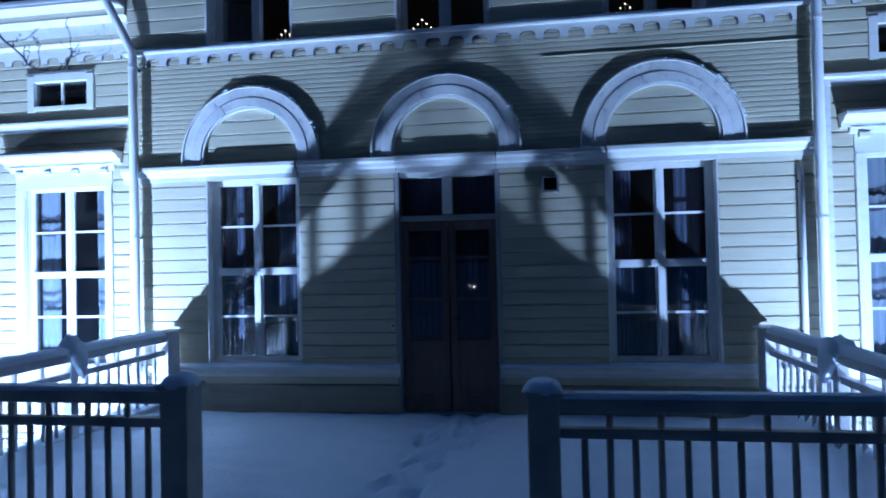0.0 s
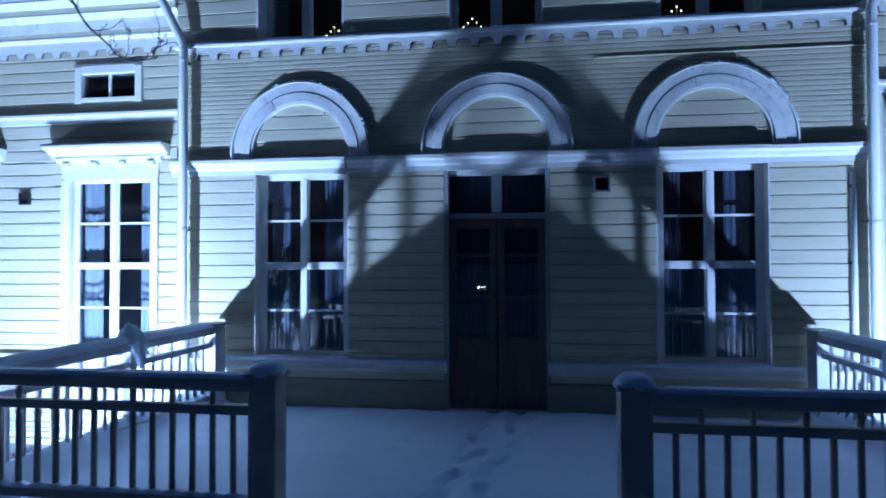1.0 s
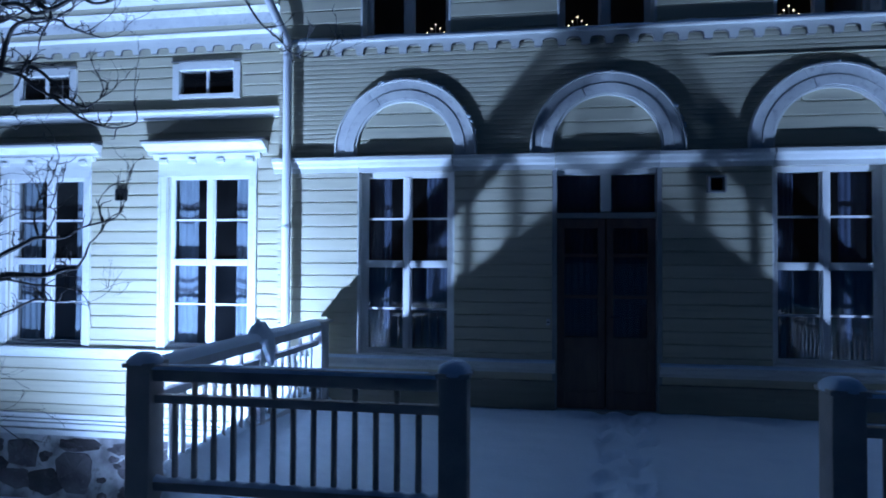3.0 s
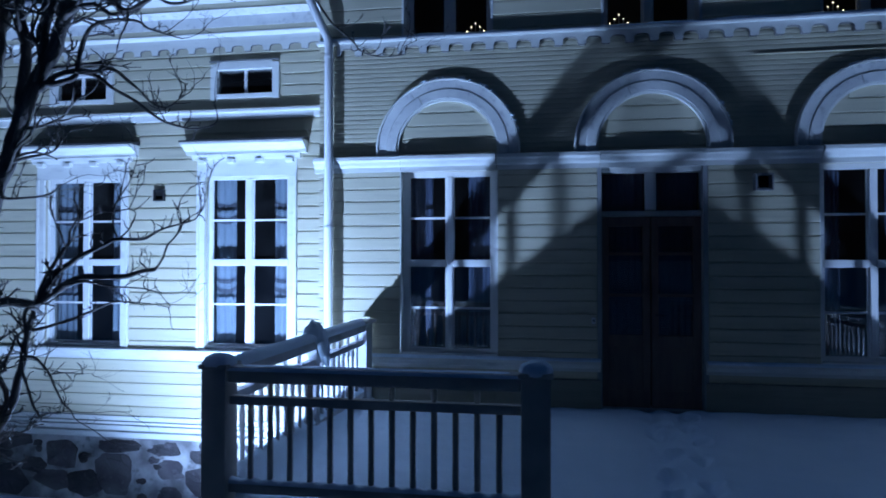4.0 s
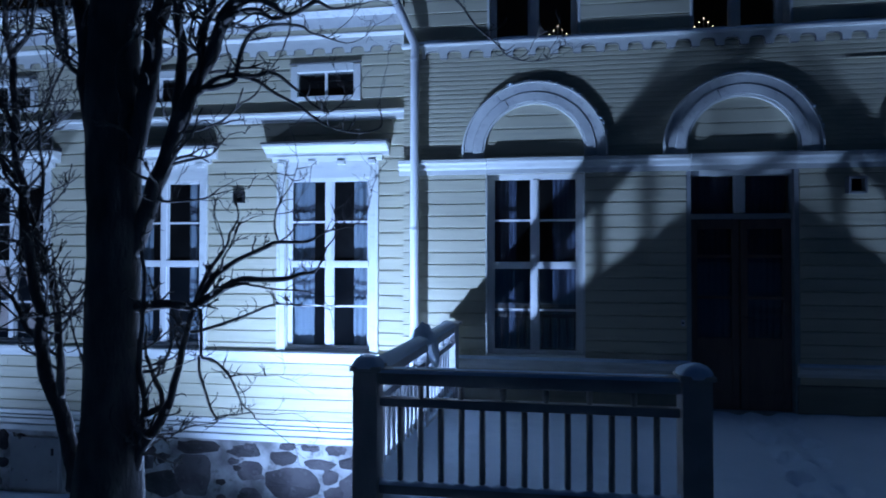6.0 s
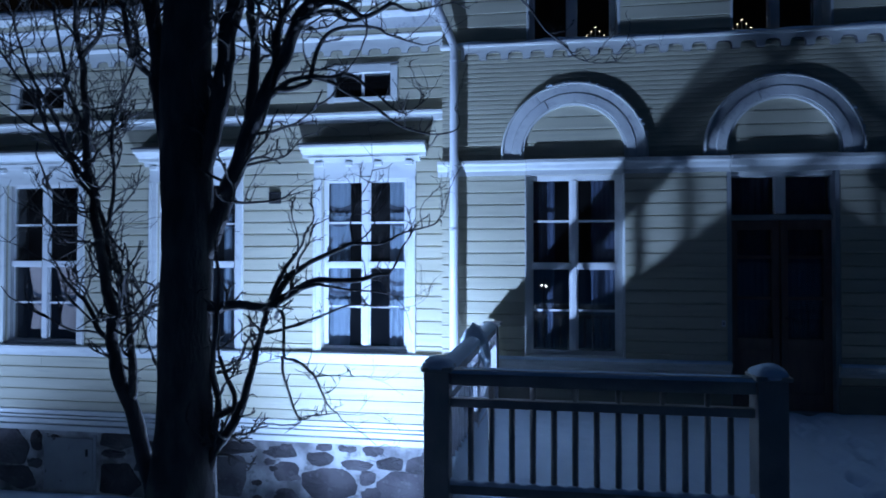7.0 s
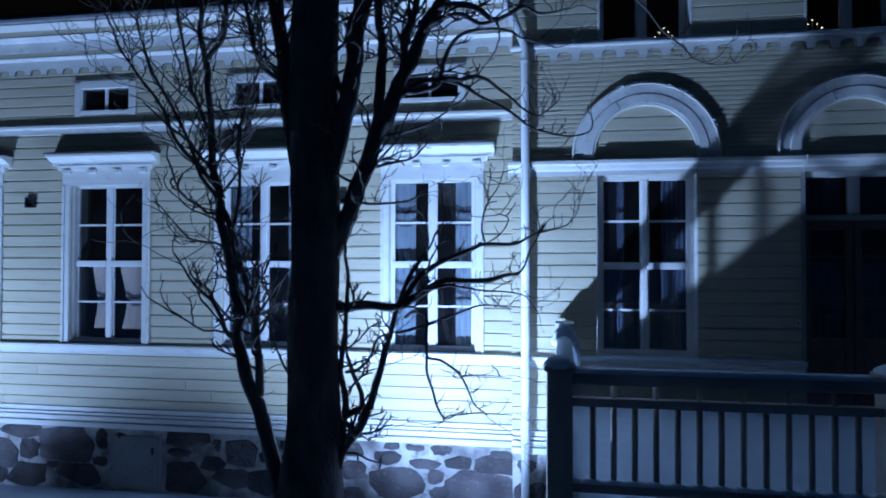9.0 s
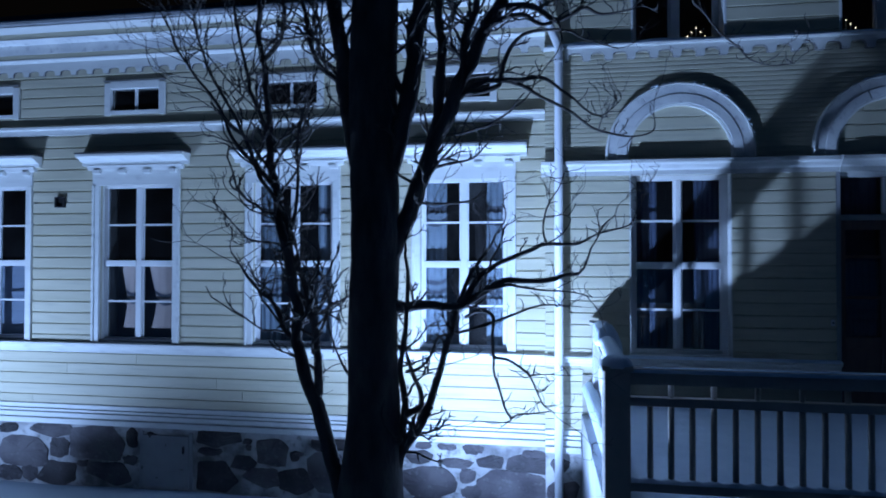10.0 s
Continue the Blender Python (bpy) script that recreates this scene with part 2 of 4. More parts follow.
bay_holes += [(c - 0.50, c + 0.50, 5.38, 7.1) for c in UPPER]


def wing_holes(centres):
    h = [(c - 0.52, c + 0.52, 1.80, 3.90) for c in centres]
    return h + [(c - 0.39, c + 0.33, 4.85, 5.16) for c in centres]


wall_bay = tagged(pierced("wall_bay", BAY0, BAY1, 0.72, 7.6, YB, YB + 0.34, bay_holes, BOARD), "pale yellow weatherboarded middle bay of a wooden house", "wall", kind="structure")
wall_west = tagged(pierced("wall_west", -15.0, BAY0, 0.70, 6.0, YW, YW + 0.34, wing_holes(WINDOWS_WEST), BOARD), "pale yellow weatherboarded wing wall over a stone foot", "wall", kind="structure")
wall_east = tagged(pierced("wall_east", BAY1, 9.0, 0.70, 6.0, YW, YW + 0.34, wing_holes(WINDOW_EAST), BOARD), "pale yellow weatherboarded wing wall beyond the bay", "wall", kind="structure")

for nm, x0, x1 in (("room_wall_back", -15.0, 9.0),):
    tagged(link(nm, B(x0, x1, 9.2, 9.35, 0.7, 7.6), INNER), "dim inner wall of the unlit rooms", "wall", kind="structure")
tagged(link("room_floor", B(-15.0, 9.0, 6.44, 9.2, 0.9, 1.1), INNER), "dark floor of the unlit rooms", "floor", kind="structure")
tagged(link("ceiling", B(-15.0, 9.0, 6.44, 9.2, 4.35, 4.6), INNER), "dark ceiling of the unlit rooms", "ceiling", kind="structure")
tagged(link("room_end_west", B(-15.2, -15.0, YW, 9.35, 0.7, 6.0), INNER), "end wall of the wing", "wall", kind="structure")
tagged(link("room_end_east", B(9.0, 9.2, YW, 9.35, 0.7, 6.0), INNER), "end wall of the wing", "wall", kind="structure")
tagged(link("roof_bay", B(BAY0 - 0.3, BAY1 + 0.3, 5.6, 9.6, 7.6, 7.8), SNOW), "snow-covered roof over the middle bay", "roof", kind="structure")
for nm, x0, x1 in (("roof_west", -15.2, BAY0), ("roof_east", BAY1, 9.2)):
    tagged(link(nm, extrude_x([(5.66, 5.952), (5.67, 5.975), (9.5, 7.35), (9.5, 5.96)], x0, x1), SNOW), "snow-covered low roof of the wing", "roof", kind="structure")

# ---------------------------------------------------------------- ground and terrace
def hills(x, y):
    return 0.03 * noise.noise((x * 0.5, y * 0.5, 3.1)) + 0.012 * noise.noise((x * 2.1, y * 2.1, 7.7))


def sheet(name, xs, ys, height, material):
    grid = [[(x, y, height(x, y)) for x in xs] for y in ys]
    verts = [v for row in grid for v in row]
    w = len(xs)
    faces = [(j * w + i, j * w + i + 1, (j + 1) * w + i + 1, (j + 1) * w + i) for j in range(len(ys) - 1) for i in range(w - 1)]
    me = bpy.data.meshes.new(name)
    me.from_pydata(verts, [], faces)
    for p in me.polygons:
        p.use_smooth = True
    me.materials.append(material)
    return new(name, me)


gx = [-900, -300, -100, -50, -30, -20] + list(np.arange(-16, 10.01, 0.2)) + [14, 20, 40, 100, 300, 900]
gy = [-900, -300, -100, -40, -20, -10, -6, -4] + list(np.arange(-3, 6.21, 0.2)) + [10, 20, 60, 300, 900]
tagged(sheet("ground", [float(v) for v in gx], [float(v) for v in gy], lambda x, y: GROUND + hills(x, y) - 0.03, SNOW), "snow-covered ground beside the house", "snow", kind="structure")

tagged(link("terrace", B(-4.06, 2.36, 2.72, YB - 0.004, GROUND - 0.1, DECK - 0.14), HATCH), "raised entrance terrace in front of the door", "terrace", kind="structure")
STEPS = ((-0.50, 5.60), (-0.82, 5.34), (-0.62, 5.22), (-0.93, 4.92), (-0.60, 4.82), (-0.94, 4.38), (-0.74, 4.30), (-1.05, 3.90), (-0.80, 3.70), (-1.10, 3.50), (-0.90, 3.25), (-1.2, 3.05), (-1.0, 2.85))


def furrow(x, y, side):
    """How deep a dragged foot has ploughed here; side picks one of two lines."""
    mid = -0.86 - 0.17 * (4.6 - y) * 0.6 + side * 0.15 + 0.05 * noise.noise((y * 1.7, side * 9.0, 0))
    wide = 0.065 + 0.025 * noise.noise((y * 4.0, side * 5.0, 3))
    return math.exp(-((x - mid) / wide) ** 2) * max(0.0, 0.55 + 0.9 * noise.noise((y * 3.1, side * 7.0, 8)))


def deck_snow(x, y):
    """Snow with an uneven trodden path from the door to the front."""
    h = DECK + 0.02 + 0.5 * hills(x + 9, y + 4) + 0.006 * noise.noise((x * 6, y * 6, 1)) + 0.009 * noise.noise((x * 1.3, y * 4.5, 6)) + 0.012 * noise.noise((x * 2.4, y * 2.2, 11))
    u = x + 0.86 + 0.1 * (4.6 - y)
    churn = noise.noise((x * 7, y * 5, 4.4)) + 0.6 * noise.noise((x * 15, y * 11, 2.2))
    h += math.exp(-(u / 0.26) ** 4) * (-0.008 + 0.014 * churn)
    h -= 0.05 * (furrow(x, y, -1) + furrow(x, y, 1))
    for k, (px, py) in enumerate(STEPS):
        if abs(x - px) < 0.3 and abs(y - py) < 0.4:
            sx = x - px - 0.3 * (y - py) + 0.04 * noise.noise((x * 11, y * 9, k))
            d = (sx / 0.07) ** 2 + ((y - py) / 0.12) ** 2 + 0.9 * noise.noise((x * 8, y * 6, k * 3.0))
            h += -0.05 * (1 / (1 + math.exp(5 * (d - 0.8)))) + 0.012 * math.exp(-2.5 * (d - 1.9) ** 2)
    back = max(0.0, min(1.0, (y - 2.88) / 0.12))
    h += back * (0.22 * math.exp(-((x + 3.98) / 0.11) ** 2) + 0.27 * math.exp(-((x - 2.28) / 0.11) ** 2))
    return h


dx = [float(v) for v in list(np.arange(-4.06, -3.6, 0.03)) + list(np.arange(-3.6, -1.5, 0.06)) + list(np.arange(-1.5, -0.2, 0.02)) + list(np.arange(-0.2, 2.0, 0.06)) + list(np.arange(2.0, 2.361, 0.03))]
dy = [float(v) for v in np.arange(2.72, YB - 0.001, 0.025)] + [YB - 0.006]
tagged(sheet("terrace_snow", dx, dy, deck_snow, SNOW), "trodden snow with footprints on the terrace", "snow", kind="structure")


# ---------------------------------------------------------------- mouldings
def bar(name, profile, x0, x1, material, label, category="moulding"):
    return tagged(link(name, extrude_x(profile, x0, x1), material), label, category, kind="structure")


def ledge_profile(y, z0, z1, out):
    """A cornice that steps out as it rises."""
    h = z1 - z0
    return [(y + 0.01, z0), (y - out * 0.35, z0), (y - out * 0.35, z0 + h * 0.3), (y - out * 0.6, z0 + h * 0.42), (y - out * 0.72, z0 + h * 0.62), (y - out, z0 + h * 0.74), (y - out, z1 - 0.008), (y - out + 0.01, z1), (y + 0.01, z1 + 0.01)]


cuts = [BAY0 - 0.05, WINDOWS_BAY[0] - 0.53, WINDOWS_BAY[0] + 0.53, MID - 0.53, MID + 0.53, WINDOWS_BAY[1] - 0.53, WINDOWS_BAY[1] + 0.53, BAY1 + 0.05]
for i in range(7):
    out = 0.125 if i % 2 else 0.10
    bar("trim", ledge_profile(YB, 3.85, 4.02, out), cuts[i] + 0.003, cuts[i + 1] - 0.003, WHITE, "white painted string course between door and arches")
    if i % 2 == 0:
        x0, x1 = cuts[i] + (0.05 if i == 0 else 0), cuts[i + 1] - (0.05 if i == 6 else 0)
        bar("baseboard", ledge_profile(YB, 1.69, 1.81, 0.09), x0, x1, WHITE, "white painted sill course near the terrace")
        bar("baseboard", [(YB + 0.01, 1.1), (YB - 0.035, 1.1), (YB - 0.035, 1.60), (YB + 0.01, 1.61)], max(x0, -4.05), x1, SKIRT, "dull brown-grey skirting boards above the snow")
for c in WINDOWS_BAY:
    bar("baseboard", ledge_profile(YB, 1.69, 1.81, 0.09), c - 0.53, c + 0.53, WHITE, "white painted sill course near the terrace")
    bar("baseboard", [(YB + 0.01, 1.1), (YB - 0.035, 1.1), (YB - 0.035, 1.60), (YB + 0.01, 1.61)], c - 0.53, c + 0.53, SKIRT, "dull brown-grey skirting boards above the snow")


for x0, x1 in ((BAY0 + 0.5, MID - 0.53), (MID + 0.53, BAY1 - 0.5)):
    bm = bmesh.new()
    for k in range(60):
        x = x0 + (x1 - x0) * k / 59
        h = 0.012 + 0.006 * noise.noise((x * 3, 2.2, 0))
        ring_ = [bm.verts.new((x, y, z)) for y, z in ((YB - 0.096, 1.804), (YB - 0.088, 1.806 + h), (YB - 0.05, 1.814 + h), (YB - 0.026, 1.82 + h))]
        if k:
            for q in range(3):
                bm.faces.new((last_[q], last_[q + 1], ring_[q + 1], ring_[q]))
        last_ = ring_
    tagged(link("ledge_snow", bm, SNOW, smooth=True), "thin layer of snow lying on the sill course", "snow", kind="structure")


def scallops(name, y, x0, x1, z0, z1, zt, n, depth, label):
    """A fascia board whose lower edge is cut into a row of round notches."""
    w = (x1 - x0) / n
    bm = bmesh.new()
    for k in range(n):
        a = x0 + k * w
        pts = [(a, z1), (a, z0), (a + 0.12 * w, z0)]
        for q in range(11):
            a_ = math.pi * q / 10
            c_ = math.cos(a_)
            pts.append((a + w * 0.5 - 0.33 * w * (abs(c_) ** 0.6) * (1 if c_ > 0 else -1), z0 + 0.006 + (zt - z0 - 0.006) * math.sin(a_) ** 0.6))
        pts += [(a + 0.88 * w, z0), (a + w, z0), (a + w, z1)]
        one = extrude_y(pts[::-1], y - depth, y - 0.001)
        me = bpy.data.meshes.new("t")
        one.to_mesh(me)
        one.free()
        bm.from_mesh(me)
        bpy.data.meshes.remove(me)
    bmesh.ops.remove_doubles(bm, verts=bm.verts, dist=1e-4)
    ob = tagged(link(name, bm, WHITE), label, "fascia", kind="structure")
    # shade painted on: notch sides and undersides take the dark tone
    ob.data.materials.append(EDGE_SHADE)
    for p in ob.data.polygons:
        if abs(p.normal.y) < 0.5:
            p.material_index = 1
    return ob


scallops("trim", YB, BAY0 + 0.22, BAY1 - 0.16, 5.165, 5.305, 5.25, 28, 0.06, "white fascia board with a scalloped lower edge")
bar("trim", [(YB + 0.01, 5.305), (YB - 0.085, 5.305), (YB - 0.09, 5.325), (YB - 0.03, 5.345), (YB + 0.01, 5.35)], BAY0 - 0.02, BAY1 + 0.02, WHITE, "narrow snow-edged drip board above the fascia")
bar("trim", [(YB - 0.004, 4.978), (YB - 0.031, 4.982), (YB - 0.031, 4.986), (YB - 0.004, 4.995)], 0.2, BAY1 - 0.004, BOARD, "slipped board edge in the upper siding", "board")

def base_steps(y):
    """Profile of the stepped boards at the foot of a wall whose face is at y."""
    return [(y + 0.01, 0.72), (y - 0.10, 0.72), (y - 0.10, 0.785), (y - 0.035, 0.79), (y - 0.035, 0.802), (y - 0.085, 0.804), (y - 0.085, 0.858), (y - 0.03, 0.862), (y - 0.03, 0.874), (y - 0.075, 0.876), (y - 0.075, 0.902), (y - 0.025, 0.905), (y - 0.025, 0.915), (y - 0.055, 0.917), (y - 0.055, 0.965), (y + 0.01, 0.975)]


bm = bmesh.new()
for k in range(360):
    x = BAY0 + 0.02 + (BAY1 - BAY0 - 0.04) * k / 359
    h = 0.012 + 0.022 * max(0.0, noise.noise((x * 2.3, 5.5, 0)) + 0.3) + 0.012 * max(0.0, noise.noise((x * 11, 1.5, 0)))
    ring_ = [bm.verts.new((x, y, z)) for y, z in ((YB - 0.091, 5.326), (YB - 0.086, 5.331 + h), (YB - 0.055, 5.336 + h), (YB - 0.014, 5.345 + h * 0.6))]
    if k:
        for q in range(3):
            bm.faces.new((last_[q], last_[q + 1], ring_[q + 1], ring_[q]))
    last_ = ring_
tagged(link("ledge_snow", bm, SNOW, smooth=True), "uneven crust of snow lying on the drip board", "snow", kind="structure")

for nm, x0, x1, n in (("west", -15.0, BAY0 - 0.004, 44), ("east", BAY1 + 0.004, 9.0, 26)):
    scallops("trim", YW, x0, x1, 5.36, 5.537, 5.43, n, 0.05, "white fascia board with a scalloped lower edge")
    for profile, paint, what in (
        ([(YW + 0.01, 5.537), (YW - 0.05, 5.537), (YW - 0.10, 5.552), (YW - 0.115, 5.562), (YW - 0.115, 5.574), (YW + 0.01, 5.576)], WHITE, "white bed moulding over the scalloped fascia"),
        ([(YW + 0.01, 5.577), (YW - 0.085, 5.577), (YW - 0.11, 5.584), (YW - 0.11, 5.634), (YW + 0.01, 5.636)], BOARD, "narrow yellow-painted band of the eaves cornice"),
        ([(YW + 0.01, 5.637), (YW - 0.12, 5.637), (YW - 0.125, 5.76), (YW - 0.15, 5.762), (YW - 0.165, 5.772), (YW - 0.2, 5.772), (YW - 0.205, 5.778), (YW - 0.25, 5.782), (YW - 0.26, 5.79), (YW + 0.01, 5.792)], WORN, "worn white frieze and soffit of the eaves cornice"),
        ([(YW + 0.01, 5.793), (YW - 0.25, 5.793), (YW - 0.255, 5.862), (YW + 0.01, 5.864)], BOARD, "broad yellow-painted band of the eaves cornice"),
        ([(YW + 0.01, 5.865), (YW - 0.27, 5.865), (YW - 0.33, 5.874), (YW - 0.385, 5.888), (YW - 0.40, 5.896), (YW - 0.40, 5.902), (YW + 0.01, 5.904)], WHITE, "white crown moulding under the roof edge"),
        ([(YW + 0.01, 5.906), (YW - 0.385, 5.906), (YW - 0.385, 5.914), (YW - 0.45, 5.916), (YW - 0.455, 5.948), (YW + 0.01, 5.95)], HATCH, "dull grey sheet-metal edge of the roof"),
    ):
        bar("trim", profile, x0, x1, paint, what, "cornice")
    bar("trim", [(YW + 0.01, 4.555), (YW - 0.05, 4.555), (YW - 0.05, 4.625), (YW - 0.085, 4.635), (YW - 0.085, 4.665), (YW + 0.01, 4.69)], x0, x1, WHITE, "white string course above the window hoods", "moulding")
    bar("baseboard", [(YW + 0.01, 1.66), (YW - 0.05, 1.66), (YW - 0.05, 1.745), (YW - 0.09, 1.755), (YW - 0.09, 1.785), (YW + 0.01, 1.80)], x0, x1, WHITE, "white sill course along the wing", "moulding")
    bar("baseboard", base_steps(YW), x0, x1, WHITE, "white stepped base boards above the stone foot", "moulding")


# ---------------------------------------------------------------- arches
def ring(r0, r1, y0, a0=0.0, a1=180.0, taper=0.006, stilt=0.045):
    """Part of a half ring on short upright legs, between two angles from its left foot."""
    bm = bmesh.new()
    rows = []
    seg = max(4, round((a1 - a0) / 4))
    turns = [math.radians(a0 + (a1 - a0) * s / seg) for s in range(seg + 1)]
    spots = [(-math.cos(a), math.sin(a), stilt) for a in turns]
    if a0 == 0:
        spots.insert(0, (-1, 0, 0))
    if a1 == 180:
        spots.append((1, 0, 0))
    for c, n, lift in spots:
        rows.append([bm.verts.new((r * c, y, lift + r * n)) for r, y in ((r0, 0.0), (r0, y0), (r1 - taper, y0), (r1, y0 + taper), (r1, 0.0))])
    for a, b in zip(rows, rows[1:]):
        for k in range(5):
            bm.faces.new((a[k], a[(k + 1) % 5], b[(k + 1) % 5], b[k]))
    bm.faces.new(rows[0])
    bm.faces.new(rows[-1][::-1])
    return bm


ARCHES = [MID - 2.165, MID, MID + 2.19]
ARCH_Z = 4.03
for i, c in enumerate(ARCHES):
    arch = thing("trim", (c, YB, ARCH_Z), "white half-round wooden arch moulding with worn paint", "arch", "arches over the door and windows", "structure")
    part("outer_moulding", ring(0.776, 0.80, -0.072, taper=0.012), WHITE, arch)
    cut = (58 + 6 * i, 121 - 5 * i)
    for a0, a1 in ((0, cut[0]), (cut[0] + 0.3, 180)):
        part("arch_band", ring(0.677, 0.776, -0.056, a0, a1), WORN, arch)
        part("arch_band", ring(0.572, 0.675, -0.064, a0 and a0 + 4, a1 if a1 == 180 else a1 + 3.5), WORN, arch)
    part("inner_moulding", ring(0.545, 0.572, -0.048), WHITE, arch)
    crust = bmesh.new()
    for q in range(46):
        a = math.radians(14 + 96 * q / 45)
        rr = 0.009 + 0.022 * max(0.0, noise.noise((q * 0.55, i * 5.0, 0.3)) + 0.25)
        at = Vector((math.cos(a) * 0.80, -0.045 + 0.02 * noise.noise((q * 0.9, i, 4)), 0.045 + math.sin(a) * 0.80))
        bmesh.ops.create_icosphere(crust, subdivisions=1, radius=rr, matrix=Matrix.Translation(at) @ Matrix.Diagonal((1.5, 1.2, 1, 1)))
    part("snow_crust", crust, SNOW, arch, "broken crust of snow along the arch", True)


# ---------------------------------------------------------------- windows and door
def pane_grid(parent, xs, zs, y):
    for x0, x1 in xs:
        for z0, z1 in zs:
            p = part("pane", B(x0, x1, y, y + 0.004, z0, z1), GLASS, parent)
            p.visible_shadow = False


def casement(ob, w, z0, z1, y, ztrans, bars, mull=0.032, frame_w=0.075, trans_h=0.04):
    """A cross window in local metres: frame, mullion, transom, thin bars, panes."""
    part("window_frame", B(-w, -w + frame_w, y - 0.012, y + 0.05, z0, z1, 0.005), SASH, ob)
    part("window_frame", B(w - frame_w, w, y - 0.012, y + 0.05, z0, z1, 0.005), SASH, ob)
    part("window_frame", B(-w + frame_w, w - frame_w, y - 0.012, y + 0.05, z1 - 0.06, z1, 0.005), SASH, ob)
    part("window_frame", B(-w + frame_w, w - frame_w, y - 0.012, y + 0.05, z0, z0 + 0.06, 0.005), SASH, ob)
    part("mullion", B(-mull, mull, y - 0.028, y + 0.05, z0 + 0.06, z1 - 0.06, 0.01), SASH, ob)
    for s in (-1, 1):
        a, b = (-w + frame_w, -mull) if s < 0 else (mull, w - frame_w)
        part("transom", B(a, b, y - 0.035, y + 0.04, ztrans - trans_h, ztrans + trans_h, 0.01), SASH, ob)
        for zb in bars:
            part("glazing_bar", B(a, b, y - 0.010, y + 0.012, zb - 0.012, zb + 0.012), SASH, ob)
        for side in (0, 1):
            x = a if side == 0 else b
            part("sash_stile", B(*sorted((x, x + (0.02 if side == 0 else -0.02))), y - 0.008, y + 0.02, z0 + 0.06, z1 - 0.06), SASH, ob)
    cols = [(-w + frame_w + 0.02, -mull - 0.02), (mull + 0.02, w - frame_w - 0.02)]
    levels = sorted([z0 + 0.06, z1 - 0.06, ztrans, *bars])
    pane_grid(ob, cols, list(zip(levels, levels[1:])), y + 0.005)


n_win = 0
for c in WINDOWS_BAY:
    n_win += 1
    wdw = thing(f"window_{n_win}", (c, YB, 1.83), "tall white cross window in a deep plain reveal", "window", "windows of the middle bay", "structure")
    casement(wdw, 0.545, 0.0, 2.03, 0.12, 1.005, (0.505, 1.51))
    part("window_sill", B(-0.545, 0.545, -0.03, 0.11, -0.02, 0.012, 0.005), WHITE, wdw)
    # added boards, dark so the floodlit opening sides read as unlit
    for s in (-1, 1):
        part("lining", B(*sorted((s * 0.53, s * 0.544)), 0.172, 0.339, 0.0, 2.02), INNER, wdw, "added dark board standing in for the unlit depth of the opening")
    part("reveal", B(-0.545, -0.531, -0.016, 0.105, 0.0, 2.02), WHITE, wdw)
    part("reveal", B(0.531, 0.545, -0.016, 0.105, 0.0, 2.02), WHITE, wdw)

for i, c in enumerate(UPPER):
    n_win += 1
    wdw = thing(f"window_{n_win}", (c, YB, 5.38), "dark upper window with white frame", "window", "upper windows of the middle bay", "structure")
    casement(wdw, 0.50, 0.0, 1.72, 0.22, 1.2, (), 0.045, 0.06)
    for s in (-1, 1):
        part("reveal", B(*sorted((s * 0.485, s * 0.512)), -0.024, 0.20, 0.0, 1.72, 0.004), WORN, wdw)
    part("inner_sill", B(-0.50, 0.50, 0.275, 0.45, 0.0, 0.04, 0.004), WHITE, wdw)


def hood(wdw):
    """The moulded head of a wing window with little blocks under its cornice."""
    part("frieze", B(-0.63, 0.63, -0.035, 0.0, 2.07, 2.29), WHITE, wdw)
    part("cornice", extrude_x(ledge_profile(0.0, 2.33, 2.47, 0.20), -0.76, 0.76), WHITE, wdw, "white projecting window hood")
    part("bed_moulding", extrude_x([(0.0, 2.27), (-0.06, 2.27), (-0.08, 2.33), (0.0, 2.33)], -0.68, 0.68), WHITE, wdw)
    part("hood_roof", extrude_x([(0.0, 2.47), (-0.20, 2.47), (-0.205, 2.482), (0.0, 2.53)], -0.775, 0.775), IRON, wdw, "thin dark sheet-metal hood roof")
    for k in (-0.55, -0.18, 0.18, 0.55):
        part("block", B(k - 0.05, k + 0.05, -0.09, 0.0, 2.225, 2.27, 0.004), WHITE, wdw)


